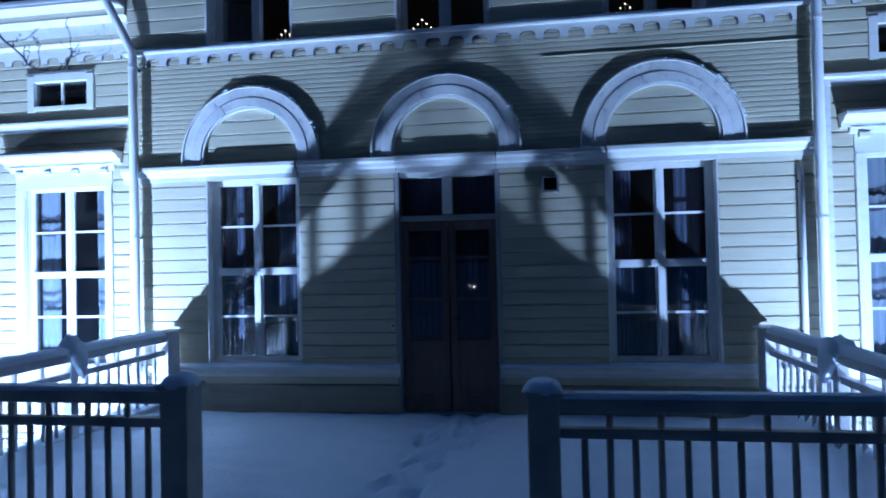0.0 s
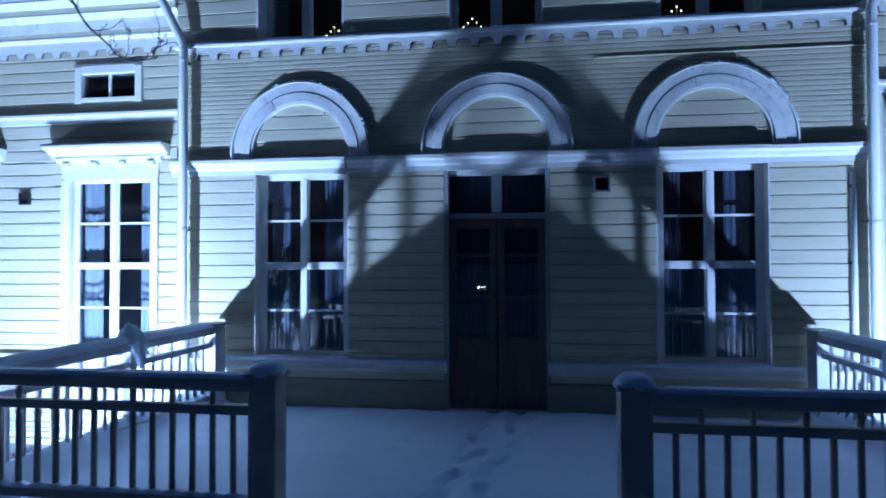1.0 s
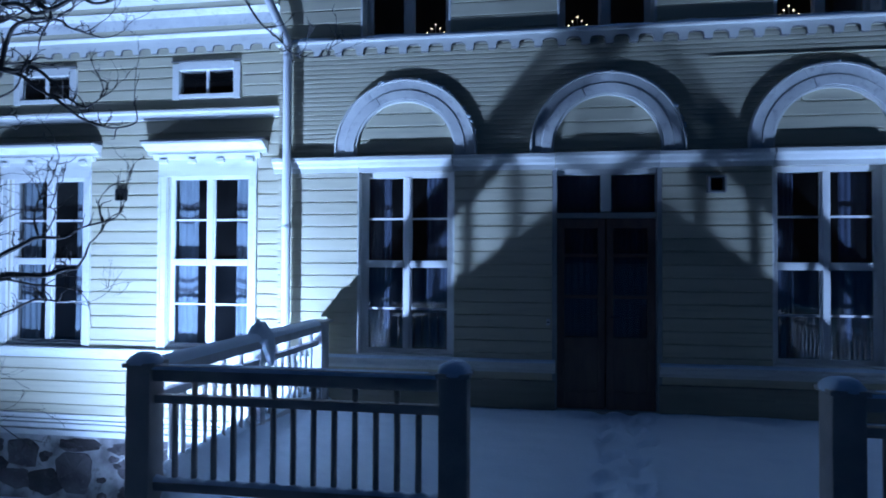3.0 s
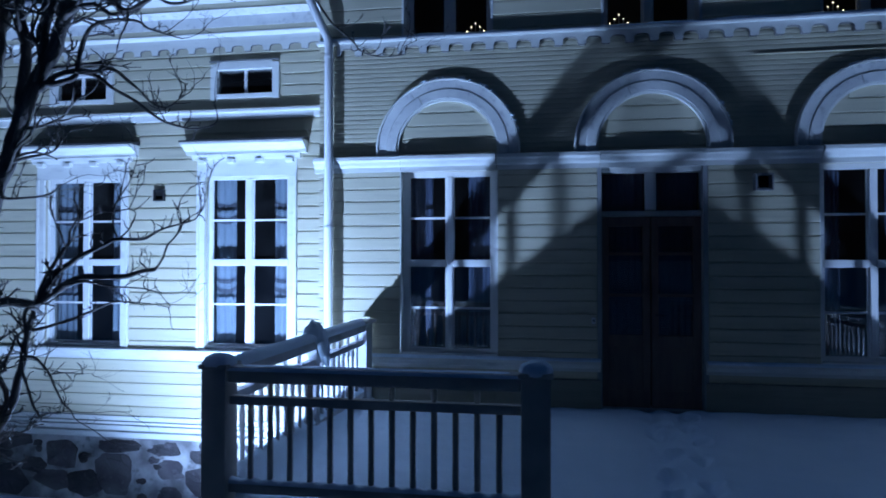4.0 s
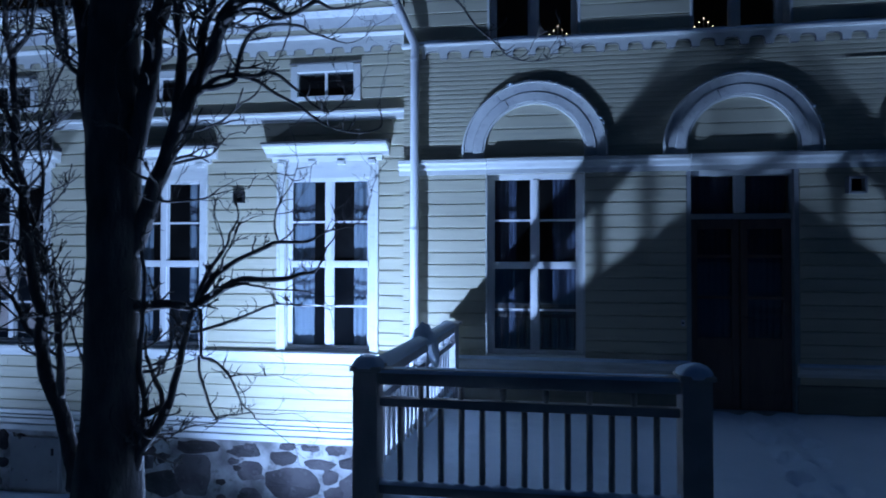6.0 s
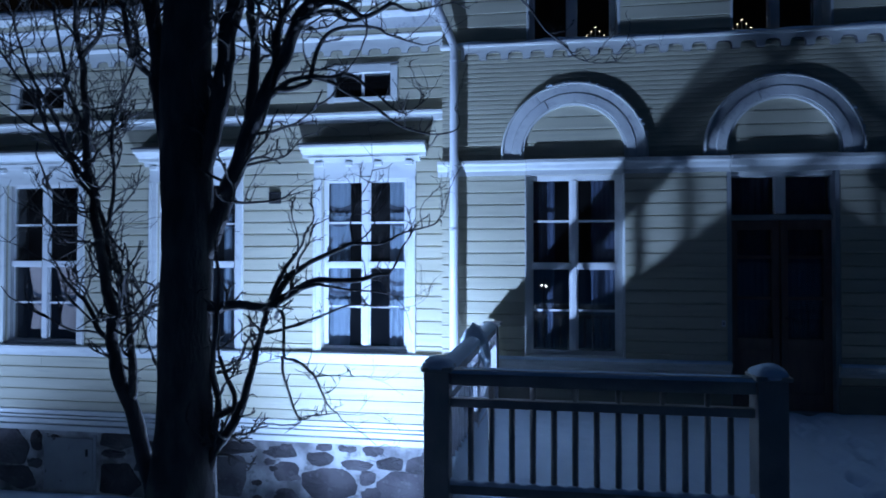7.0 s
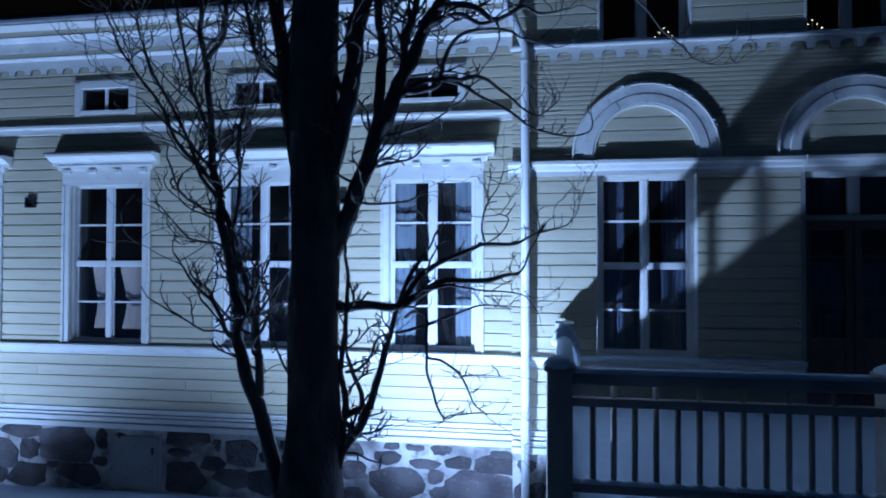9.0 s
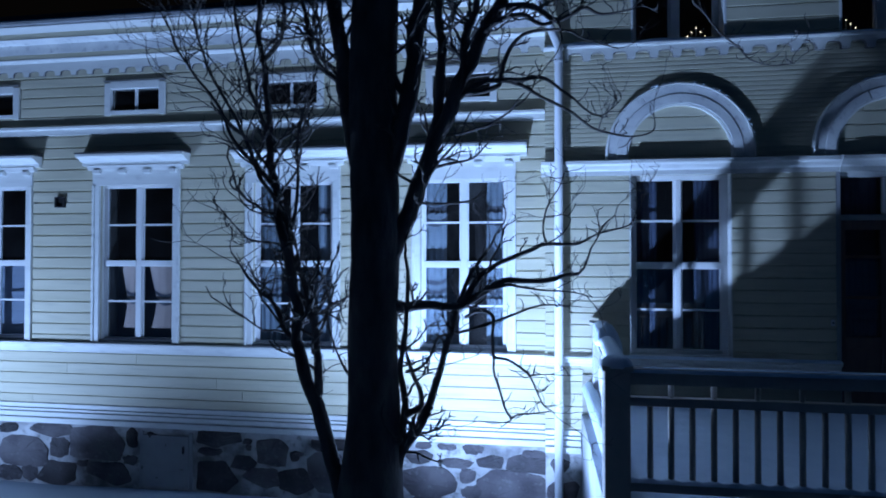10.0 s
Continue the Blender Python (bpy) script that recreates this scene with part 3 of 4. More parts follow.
for i, c in enumerate(WINDOWS_WEST + WINDOW_EAST):
    n_win += 1
    wdw = thing(f"window_{n_win}", (c, YW, 1.80), "tall white cross window with moulded casing and hood", "window", "windows of the wings", "structure")
    casement(wdw, 0.53, 0.0, 2.10, 0.075, 1.04, (0.535, 1.55), 0.037, 0.038)
    for s in (-1, 1):
        part("casing", B(*sorted((s * 0.53, s * 0.63)), -0.035, 0.02, -0.01, 2.07, 0.006), WHITE, wdw)
        part("casing_edge", B(*sorted((s * 0.595, s * 0.63)), -0.05, -0.03, 0.0, 2.07, 0.006), WHITE, wdw)
        part("reveal", B(*sorted((s * 0.518, s * 0.54)), 0.021, 0.06, 0.0, 2.09), WHITE, wdw)
    # added boards whose dark colour paints the opening as unlit
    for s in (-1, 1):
        part("lining", B(*sorted((s * 0.507, s * 0.519)), 0.128, 0.339, 0.01, 2.09), INNER, wdw, "added dark board standing in for the unlit depth of the opening")
    part("window_sill", B(-0.53, 0.53, -0.02, 0.085, -0.012, 0.03, 0.005), HATCH, wdw, "grey sloping sill")
    hood(wdw)
    n_win += 1
    low = thing(f"window_{n_win}", (c - 0.03, YW, 5.01), "small two-paned attic window in a white frame", "window", "attic windows of the wings", "structure")
    for s in (-1, 1):
        part("casing", B(*sorted((s * 0.35, s * 0.435)), -0.04, 0.02, -0.215, 0.215, 0.005), WHITE, low)
    part("casing", B(-0.35, 0.35, -0.04, 0.02, 0.14, 0.235, 0.005), WHITE, low)
    # dark colour draws the shadow line above the casing
    part("drip_board", B(-0.445, 0.445, -0.05, 0.0, 0.235, 0.25), EDGE_SHADE, low, "thin drip board darkened as a shadow line")
    part("casing", B(-0.35, 0.35, -0.035, 0.02, -0.20, -0.15, 0.005), WHITE, low)
    part("mullion", B(-0.016, 0.016, 0.0, 0.03, -0.15, 0.14), SASH, low)
    pane_grid(low, [(-0.35, -0.016), (0.016, 0.35)], [(-0.15, 0.14)], 0.012)
    # added boards, darkened to stand for the unlit attic
    for s in (-1, 1):
        part("lining", B(*sorted((s * 0.345, s * 0.358)), 0.035, 0.339, -0.158, 0.148), INNER, low, "added dark board standing in for the unlit depth of the opening")
    for z0, z1 in ((-0.158, -0.146), (0.136, 0.148)):
        part("lining", B(-0.345, 0.345, 0.035, 0.339, z0, z1), INNER, low, "added dark board standing in for the unlit depth of the opening")

door = thing("door_1", (MID, YB, DECK), "closed dark brown double door with glazed upper halves", "door", kind="structure")
zt = 3.36 - DECK
for s in (-1, 1):
    part("door_frame", B(*sorted((s * 0.51, s * 0.56)), -0.015, 0.14, 0.0, 3.86 - DECK, 0.006), HATCH, door)
    leaf = part("door_leaf", B(*sorted((s * 0.008, s * 0.08)), 0.07, 0.12, 0.02, zt - 0.03, 0.004), DOORPAINT, door)
    part("stile", B(*sorted((s * 0.43, s * 0.51)), 0.07, 0.12, 0.02, zt - 0.03, 0.004), DOORPAINT, leaf)
    for z0, z1 in ((0.02, 0.20), (0.66, 0.78), (1.19, 1.225), (1.63, 1.665), (zt - 0.13, zt - 0.03)):
        part("door_rail", B(*sorted((s * 0.08, s * 0.43)), 0.072, 0.118, z0, z1, 0.003), DOORPAINT, leaf)
    part("door_panel", B(*sorted((s * 0.08, s * 0.43)), 0.085, 0.11, 0.20, 0.66), DOORPAINT, leaf)
    for z0, z1 in ((0.78, 1.19), (1.225, 1.63), (1.665, zt - 0.13)):
        g = part("pane", B(*sorted((s * 0.08, s * 0.43)), 0.095, 0.099, z0, z1), OLD_GLASS, leaf)
        g.visible_shadow = False
    g = part("transom_pane", B(*sorted((s * 0.055, s * 0.51)), 0.095, 0.099, zt + 0.04, 3.80 - DECK), OLD_GLASS, door)
    g.visible_shadow = False
part("transom_bar", B(-0.51, 0.51, 0.03, 0.14, zt - 0.025, zt + 0.03, 0.006), HATCH, door, "grey painted transom bar")
part("transom_mullion", B(-0.055, 0.055, 0.05, 0.13, zt + 0.04, 3.80 - DECK, 0.008), WHITE, door)
part("door_head", B(-0.51, 0.51, 0.03, 0.14, 3.80 - DECK, 3.86 - DECK, 0.005), WHITE, door)
part("threshold", B(-0.51, 0.51, 0.0, 0.2, -0.04, 0.02, 0.005), HATCH, door)
part("door_handle", tube(bmesh.new(), [(0.05, 0.07, 1.0), (0.05, 0.03, 1.0), (0.14, 0.03, 0.995)], [0.009] * 3), IRON, door, "small dark lever handle")


bell = thing("door_bell", (MID - 0.60, YB - 0.02, 2.23), "small pale bell push on the boards beside the door", "door bell")
part("plate", B(-0.02, 0.02, -0.012, 0.0, -0.035, 0.035, 0.004), PIPE, bell)
part("button", tube(bmesh.new(), [(0, -0.012, 0), (0, -0.02, 0)], [0.011, 0.009], 10), IRON, bell)


# ---------------------------------------------------------------- added housings that cut the floodlights' low light
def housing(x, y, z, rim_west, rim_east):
    """An added, unseen open-topped box round a floodlight, its side cheeks a little higher than the lamp to shade the
    wall's foot.
    """
    ob = thing("floodlight", (x, y, GROUND), "added unseen floodlight housing with cheeks that cut low light", "floodlight", "floodlights along the house")
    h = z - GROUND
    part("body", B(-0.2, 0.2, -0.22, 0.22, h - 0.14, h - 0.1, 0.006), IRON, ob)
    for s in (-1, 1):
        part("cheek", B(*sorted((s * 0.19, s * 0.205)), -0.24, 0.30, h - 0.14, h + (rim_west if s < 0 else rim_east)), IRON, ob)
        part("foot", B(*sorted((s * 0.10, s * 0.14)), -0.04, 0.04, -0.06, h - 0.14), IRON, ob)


# rim heights set how high the added shade climbs the wall
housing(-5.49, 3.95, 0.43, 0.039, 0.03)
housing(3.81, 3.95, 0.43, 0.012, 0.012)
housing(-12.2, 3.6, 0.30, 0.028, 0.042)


# ---------------------------------------------------------------- pipes and vents
def downpipe(x, side):
    """A round pipe at the bay's corner that bends up to the wing's gutter."""
    ob = thing("downpipe", (x, 5.765, GROUND), "white round downpipe fixed to the corner of the bay", "downpipe", "downpipes")
    run = [(0, 0, 0.12), (0, 0, 5.36), (side * 0.03, -0.01, 5.44), (side * 0.24, -0.10, 5.93), (side * 0.26, -0.11, 6.02)]
    part("pipe", tube(bmesh.new(), run, [0.047] * 5, 14), PIPE, ob, smooth=True)
    for z in (1.3, 3.3, 5.2):
        part("bracket", tube(bmesh.new(), [(0, 0, z - 0.014), (0, 0, z + 0.014)], [0.053, 0.053], 14), PIPE, ob)
        part("bracket_arm", B(-0.012, 0.012, 0.04, 0.17, z - 0.012, z + 0.012), IRON, ob)
    part("shoe", tube(bmesh.new(), [(0, 0, 0.14), (0, -0.03, 0.07), (0, -0.16, 0.03)], [0.05, 0.052, 0.055], 14), PIPE, ob, smooth=True)
    return ob


downpipe(-4.315, -1)
downpipe(2.78, 1)
bar("trim", [(YW + 0.004, 0.975), (YW - 0.045, 0.975), (YW - 0.045, 4.552), (YW + 0.004, 4.552)], 2.92, 3.01, WHITE, "white corner board of the wing", "corner board")
cable = thing("conduit", (2.635, YB, 1.75), "thin white conduit clipped to the boards", "conduit")
part("tube", tube(bmesh.new(), [(0, -0.04, 0.0), (0, -0.04, 1.98)], [0.029] * 2, 10), PIPE, cable, smooth=True)
for z in (0.4, 1.1, 1.85):
    part("clip", B(-0.03, 0.03, -0.055, 0.0, z - 0.012, z + 0.012), IRON, cable)


def vent(x, y, z, w, label, deep, material):
    ob = thing("wall_vent", (x, y, z), label, "vent", "wall vents")
    part("sleeve", B(-w, w, -deep, 0.0, w * 0.78, w), material, ob)
    part("sleeve", B(-w, w, -deep, 0.0, -w, -w * 0.76), material, ob)
    part("sleeve", B(-w, -w * 0.76, -deep, 0.0, -w * 0.76, w * 0.78), material, ob)
    part("sleeve", B(w * 0.76, w, -deep, 0.0, -w * 0.76, w * 0.78), material, ob)
    # solid plate, its near-black colour paints the shade inside the sleeve
    part("opening", B(-w * 0.76, w * 0.76, -0.028, -0.022, -w * 0.76, w * 0.78), HOLE, ob, "near-black plate standing in for the shaded vent hole")
    return ob


vent(0.25, YB, 3.665, 0.085, "small square pale-edged vent under the string course", 0.11, HATCH)
for c in (-6.56, -10.88):
    vent(c, YW, 3.655, 0.07, "small square dark vent between two windows", 0.06, IRON)


# ---------------------------------------------------------------- railings
def baluster_mesh(h):
    bm = bmesh.new()
    tube(bm, [(0, 0, 0), (0, 0, h)], [0.019, 0.019], 8)
    me = bpy.data.meshes.new("baluster")
    bm.to_mesh(me)
    bm.free()
    for p in me.polygons:
        p.use_smooth = len(p.vertices) == 4
    return me


SHORT, TALL, SHORT_PALE, TALL_PALE = baluster_mesh(0.50), baluster_mesh(0.64), baluster_mesh(0.50), baluster_mesh(0.64)
for me in (SHORT, TALL):
    me.materials.append(RAIL)
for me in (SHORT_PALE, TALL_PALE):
    me.materials.append(PALE_RAIL)


def snow_lump(name, parent, centre, size, seed, flat=0.0):
    """A soft cap of snow on a post."""
    bm = bmesh.new()
    bmesh.ops.create_icosphere(bm, subdivisions=3, radius=1)
    for v in bm.verts:
        d = 1 + 0.10 * noise.noise(v.co * 1.6 + Vector((seed, 0, 0)))
        p = Vector((v.co.x, v.co.y, v.co.z if v.co.z > 0 else v.co.z * 0.35)) * d
        q = max(abs(p.x), abs(p.y)) / max(1e-4, math.hypot(p.x, p.y))
        p.x, p.y = p.x / (0.55 + 0.45 * q) * 0.9, p.y / (0.55 + 0.45 * q) * 0.9
        v.co = Vector(centre) + Vector((p.x * size[0], p.y * size[1], p.z * size[2]))
    return part(name, bm, SNOW, parent, "rounded cap of snow", True)


def railing(name, a, b, z, posts, label, caps=(), snow=0.055, paint=RAIL):
    """A run of railing from a to b (x, y): posts at fractions of the run, round bars, three rails, snow on top."""
    a, b = Vector((*a, 0)), Vector((*b, 0))
    run = (b - a).length
    d = (b - a) / run
    ob = thing(name, (a.x, a.y, z), label, "railing", "terrace railings")
    ang = math.atan2(d.y, d.x)
    ob.rotation_euler = (0, 0, ang)
    for k, (f, w, h) in enumerate(posts):
        x = f * run
        v = min(w, 0.095)
        slim = 0.1 < w < 0.11          # end posts against the house
        v = 0.065 if slim else v
        post = part("post", B(x - w, x + w, -v, v, -0.05, h, 0.008), paint, ob)
        o = 0.035 if slim else 0.018
        part("post_cap", B(x - w - o, x + w + o, -v - o, v + o, h, h + 0.03, 0.008), paint, post)
        if k in caps:
            snow_lump("snow_cap", post, (x, 0, h + 0.02), (w + 0.035, w + 0.035, 0.075), k + run)
    for (f0, w0, _), (f1, w1, _) in zip(posts, posts[1:]):
        x0, x1 = f0 * run + w0, f1 * run - w1
        part("handrail", B(x0, x1, -0.055, 0.055, 0.783, 0.89 - 0.3 * snow, 0.012), paint, ob)
        part("middle_rail", B(x0, x1, -0.03, 0.03, 0.64, 0.697, 0.008), paint, ob)
        part("bottom_rail", B(x0, x1, -0.035, 0.035, 0.09, 0.15, 0.008), paint, ob)
        n = max(2, round((x1 - x0) / 0.131) - 1)
        for k in range(n):
            x = x0 + (x1 - x0) * (k + 1) / (n + 1)
            pair = (SHORT_PALE, TALL_PALE) if paint == PALE_RAIL else (SHORT, TALL)
            bal = new("baluster", pair[k % 2])
            bal.parent, bal.location = ob, (x, 0, 0.15)
        m = 14 + int((x1 - x0) * 10)
        pts = [(x0 + (x1 - x0) * s / m, 0.003 * noise.noise((s * 0.3, run, 0)), 0.872) for s in range(m + 1)]
        bm = bmesh.new()
        for s, p in enumerate(pts):
            grow = min(1.0, 0.45 + 0.35 * min(s, m - s))
            h = snow * (1 + 0.12 * noise.noise((s * 0.2, 9, run))) * grow
            ring_ = []
            for q in range(9):
                t = math.pi * q / 8
                ring_.append(bm.verts.new((p[0], p[1] + 0.066 * math.cos(t), p[2] + h * math.sin(t) - (0.012 if q in (0, 8) else 0))))
            if s:
                for q in range(8):
                    bm.faces.new((last[q], last[q + 1], ring_[q + 1], ring_[q]))
            last = ring_
        part("rail_snow", bm, SNOW, ob, "band of snow lying on the handrail", True)
        bm = bmesh.new()
        m2 = max(2, int((x1 - x0) / 0.03))
        for s in range(m2 + 1):
            x = x0 + (x1 - x0) * s / m2
            ph = (x - x0) / (x1 - x0) * (n + 1)
            h = 0.012 + 0.022 * abs(math.cos(math.pi * ph)) ** 2
            ring_ = [bm.verts.new((x, 0.04 * math.cos(math.pi * q / 4), 0.148 + h * math.sin(math.pi * q / 4))) for q in range(5)]
            if s:
                for q in range(4):
                    bm.faces.new((last[q], last[q + 1], ring_[q + 1], ring_[q]))
            last = ring_
        part("rail_snow", bm, SNOW, ob, "thin snow on the bottom rail", True)
    return ob


FRONT = 2.85
RZ = 1.32
railing("railing", (-4.01, FRONT), (-2.02, FRONT), RZ, [(-0.007, 0.082, 0.87), (1, 0.085, 0.87)], "snow-topped painted railing along the terrace front", (0, 1), 0.016)
railing("railing", (0.097, FRONT), (2.26, FRONT), RZ - 0.02, [(0, 0.085, 0.87), (1, 0.095, 0.87)], "snow-topped painted railing along the terrace front", (0, 1), 0.016)
west_rail = railing("railing", (-3.99, FRONT + 0.098), (-3.885, 5.69), RZ, [(0, 0.001, 0.7), (0.498, 0.042, 0.87), (1, 0.105, 0.87)], "floodlit side railing in a paler tone, snow lying on its rail", paint=PALE_RAIL)
east_rail = railing("railing", (2.26, FRONT + 0.098), (2.233, 5.69), RZ, [(0, 0.001, 0.7), (0.498, 0.042, 0.87), (1, 0.105, 0.87)], "floodlit side railing in a paler tone, snow lying on its rail", paint=PALE_RAIL)


def draped_snow(parent, x, seed, peak, side, big):
    """A hood of snow on a middle post, with a tongue that hangs down over the rail on the terrace side."""
    bm = bmesh.new()
    bmesh.ops.create_icosphere(bm, subdivisions=4, radius=1)
    for v in bm.verts:
        p = v.co.copy()
        up = max(0.0, p.z)
        w = 1.0 - 0.5 * up
        wob = 1 + 0.16 * noise.noise(p * 1.9 + Vector((seed, 0, 0))) + 0.05 * noise.noise(p * 6)
        v.co = Vector((x + p.x * 0.10 * big * w * wob, p.y * 0.12 * w * wob, 0.87 + (p.z * peak if p.z > 0 else p.z * 0.06) * wob))
    tongue = bmesh.ops.create_icosphere(bm, subdivisions=4, radius=1)["verts"]
    for v in tongue:
        p = v.co.copy()
        wob = 1 + 0.14 * noise.noise(p * 2.3 + Vector((seed, 4, 0)))
        taper = 0.62 + 0.38 * max(-1.0, min(1.0, p.z * 1.2))
        out = side * (0.06 + 0.05 * (1 - p.z) * 0.5)
        v.co = Vector((x + p.x * 0.10 * big * taper * wob + 0.01, out + p.y * 0.05 * wob, 0.80 + p.z * 0.17))
    part("snow_hood", bm, SNOW, parent, "hood of snow draped over the post and rail", True)


draped_snow(west_rail, 0.501 * 2.73, 2.0, 0.16, -1, 1.15)
draped_snow(east_rail, 0.501 * 2.728, 7.0, 0.115, 1, 1.7)


# ---------------------------------------------------------------- curtains and candles
def curtain(x, y, z0, z1, x1, label, material=FABRIC, stripes=(), gather=0.0, deep=0.011, folds=3):
    ob = thing("curtain", (x, y, z0), label, "curtain", "curtains")
    def cloth(za, zb, dy, sag=0.0):
        bm = bmesh.new()
        nx, nz = 40, 10
        g = []
        for j in range(nz + 1):
            z = za + (zb - za) * j / nz
            row = []
            for i in range(nx + 1):
                u = i / nx
                pull = 1 - gather * math.exp(-((z - 0.42 * (z1 - z0)) / 0.35) ** 2)
                row.append(bm.verts.new(((x1 - x) * u * pull, dy + deep * math.sin(u * folds * 2 * math.pi + 1.3 * math.sin(z)), z - sag * (1 - (2 * u - 1) ** 2))))
            g.append(row)
        for j in range(nz):
            for i in range(nx):
                bm.faces.new((g[j][i], g[j][i + 1], g[j + 1][i + 1], g[j + 1][i]))
        return bm

    part("cloth", cloth(0.0, z1 - z0, 0.0), material, ob, "", True)
    for a, b in stripes:
        part("stripe", cloth(a, b, -0.006, 0.05 * abs(x1 - x) / 0.3), STRIPE, ob, "dark woven stripe", True)
    return ob


for c in WINDOWS_WEST[:2] + WINDOW_EAST:
    for s in (-1, 1):
        curtain(c + s * 0.50, YW + 0.19, 1.82, 3.86, c + s * (0.235 if s < 0 else 0.265), "pale curtain with dark bands hanging beside the window", stripes=((0.68, 0.735), (0.80, 0.85), (1.53, 1.61), (1.70, 1.77)))
for a, b in ((-0.03, -0.31), (0.47, 0.09)):
    curtain(WINDOWS_WEST[2] + a, YW + 0.135, 1.98, 2.80, WINDOWS_WEST[2] + b, "short pinkish cafe curtain with two dark bands", LACE, ((0.36, 0.41), (0.46, 0.51)), gather=0.3, deep=0.006, folds=1.5)
blind = thing("window_blind", (WINDOWS_WEST[3], YW + 0.24, 1.82), "blue-grey pleated blind half drawn up", "blind")
for k in range(14):
    part("slat", B(-0.50, 0.50, 0.0, 0.012, k * 0.07, k * 0.07 + 0.062), BLIND, blind)
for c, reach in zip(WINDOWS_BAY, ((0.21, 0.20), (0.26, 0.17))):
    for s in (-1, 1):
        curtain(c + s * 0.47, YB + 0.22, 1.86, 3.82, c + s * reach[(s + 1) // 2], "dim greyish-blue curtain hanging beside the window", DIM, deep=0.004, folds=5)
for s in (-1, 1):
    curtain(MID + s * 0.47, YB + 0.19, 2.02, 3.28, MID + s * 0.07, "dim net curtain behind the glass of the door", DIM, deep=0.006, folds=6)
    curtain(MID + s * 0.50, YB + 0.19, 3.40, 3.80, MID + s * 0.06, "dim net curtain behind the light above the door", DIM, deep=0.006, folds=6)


def candle_arch(x, y, z):
    ob = thing("candle_arch", (x, y, z), "lit electric candle arch standing on the upper window sill", "candle arch", "candle arches")
    part("base", B(-0.18, 0.18, -0.025, 0.025, 0.0, 0.015, 0.004), WHITE, ob)
    for k in range(7):
        xx = (k - 3) * 0.049
        zz = 0.195 - abs(k - 3) * 0.047
        part("arm", B(xx - 0.004, xx + 0.004, -0.004, 0.004, 0.015, zz - 0.008), WHITE, ob)
        bm = bmesh.new()
        bmesh.ops.create_icosphere(bm, subdivisions=2, radius=0.008, matrix=Matrix.Translation((xx, 0, zz)))
        part("bulb", bm, BULB, ob, "glowing warm bulb", True)
    return ob


for x in (-2.72, -1.11, 1.10):
    candle_arch(x, YB + 0.36, 5.42)


# ---------------------------------------------------------------- assumed lights behind the walk, known only as dots in the door's glass
# post and globes are made up to carry the reflected dots
lantern = thing("reflected_lights", (-3.1, -19.0, GROUND), "assumed low post with two small lit globes, known only by reflection", "lantern")
part("pole", tube(bmesh.new(), [(0, 0, -0.05), (0, 0, 0.5), (0, 0, 1.56)], [0.06, 0.04, 0.035], 10), IRON, lantern, smooth=True)
part("crossbar", B(-0.14, 0.14, -0.015, 0.015, 1.56, 1.58, 0.004), IRON, lantern)
for sx in (-1, 1):
    bm = bmesh.new()
    bmesh.ops.create_icosphere(bm, subdivisions=3, radius=0.05, matrix=Matrix.Translation((sx * 0.12, 0, 1.635)))
    part("globe", bm, GLOBE, lantern, "glowing white globe", True)


# ---------------------------------------------------------------- tree
rng = random.Random(11)
tree = thing("tree", (-5.557, 2.46, GROUND), "bare dark tree with many crooked twigs beside the house", "tree")
ORIGIN = Vector(tree.location)


def limb(points, r0, r1, name="limb", sides=9, wob=0.08):
    pts = []
    for i, (x, z, *deep) in enumerate(points):
        pts.append(Vector((x, (deep[0] if deep else 2.47) + wob * (noise.noise((x * 2, z * 2, r0 * 90)) if i else 0) * min(1, i / 2), z)) - ORIGIN)
    run = spline(pts, 5)
    n = len(run)
    for i, p in enumerate(run):
        p += Vector((noise.noise(p * 6) * 0.018, noise.noise(p * 6 + Vector((9, 0, 0))) * 0.018, 0)) * (1 if i else 0)
    radii = [(r0 + (r1 - r0) * (i / (n - 1)) ** 0.8) * (1 + 0.12 * noise.noise(p * 9)) for i, p in enumerate(run)]
    part(name, tube(bmesh.new(), run, radii, sides), BARK, tree, "", True)
    return run, radii


def trunk():
    run = [Vector((0.01 * noise.noise((z * 1.1, 0, 0)) * 3, 0, z)) for z in np.linspace(-0.1, 5.6, 40)]
    radii = [0.156 + 0.11 * math.exp(-(float(p.z)) / 0.55) + 0.05 * math.exp(-((p.z - 1.3) / 0.45) ** 2) + 0.008 * noise.noise(p * 4) - 0.008 * max(0, p.z - 3.6) for p in run]
    bm = tube(bmesh.new(), run, radii, 20)
    for v in bm.verts:
        v.co += Vector((v.co.x, v.co.y, 0)) * (0.10 * noise.noise((v.co.x * 14, v.co.y * 14, v.co.z * 1.4)))
    part("trunk", bm, BARK, tree, "", True)


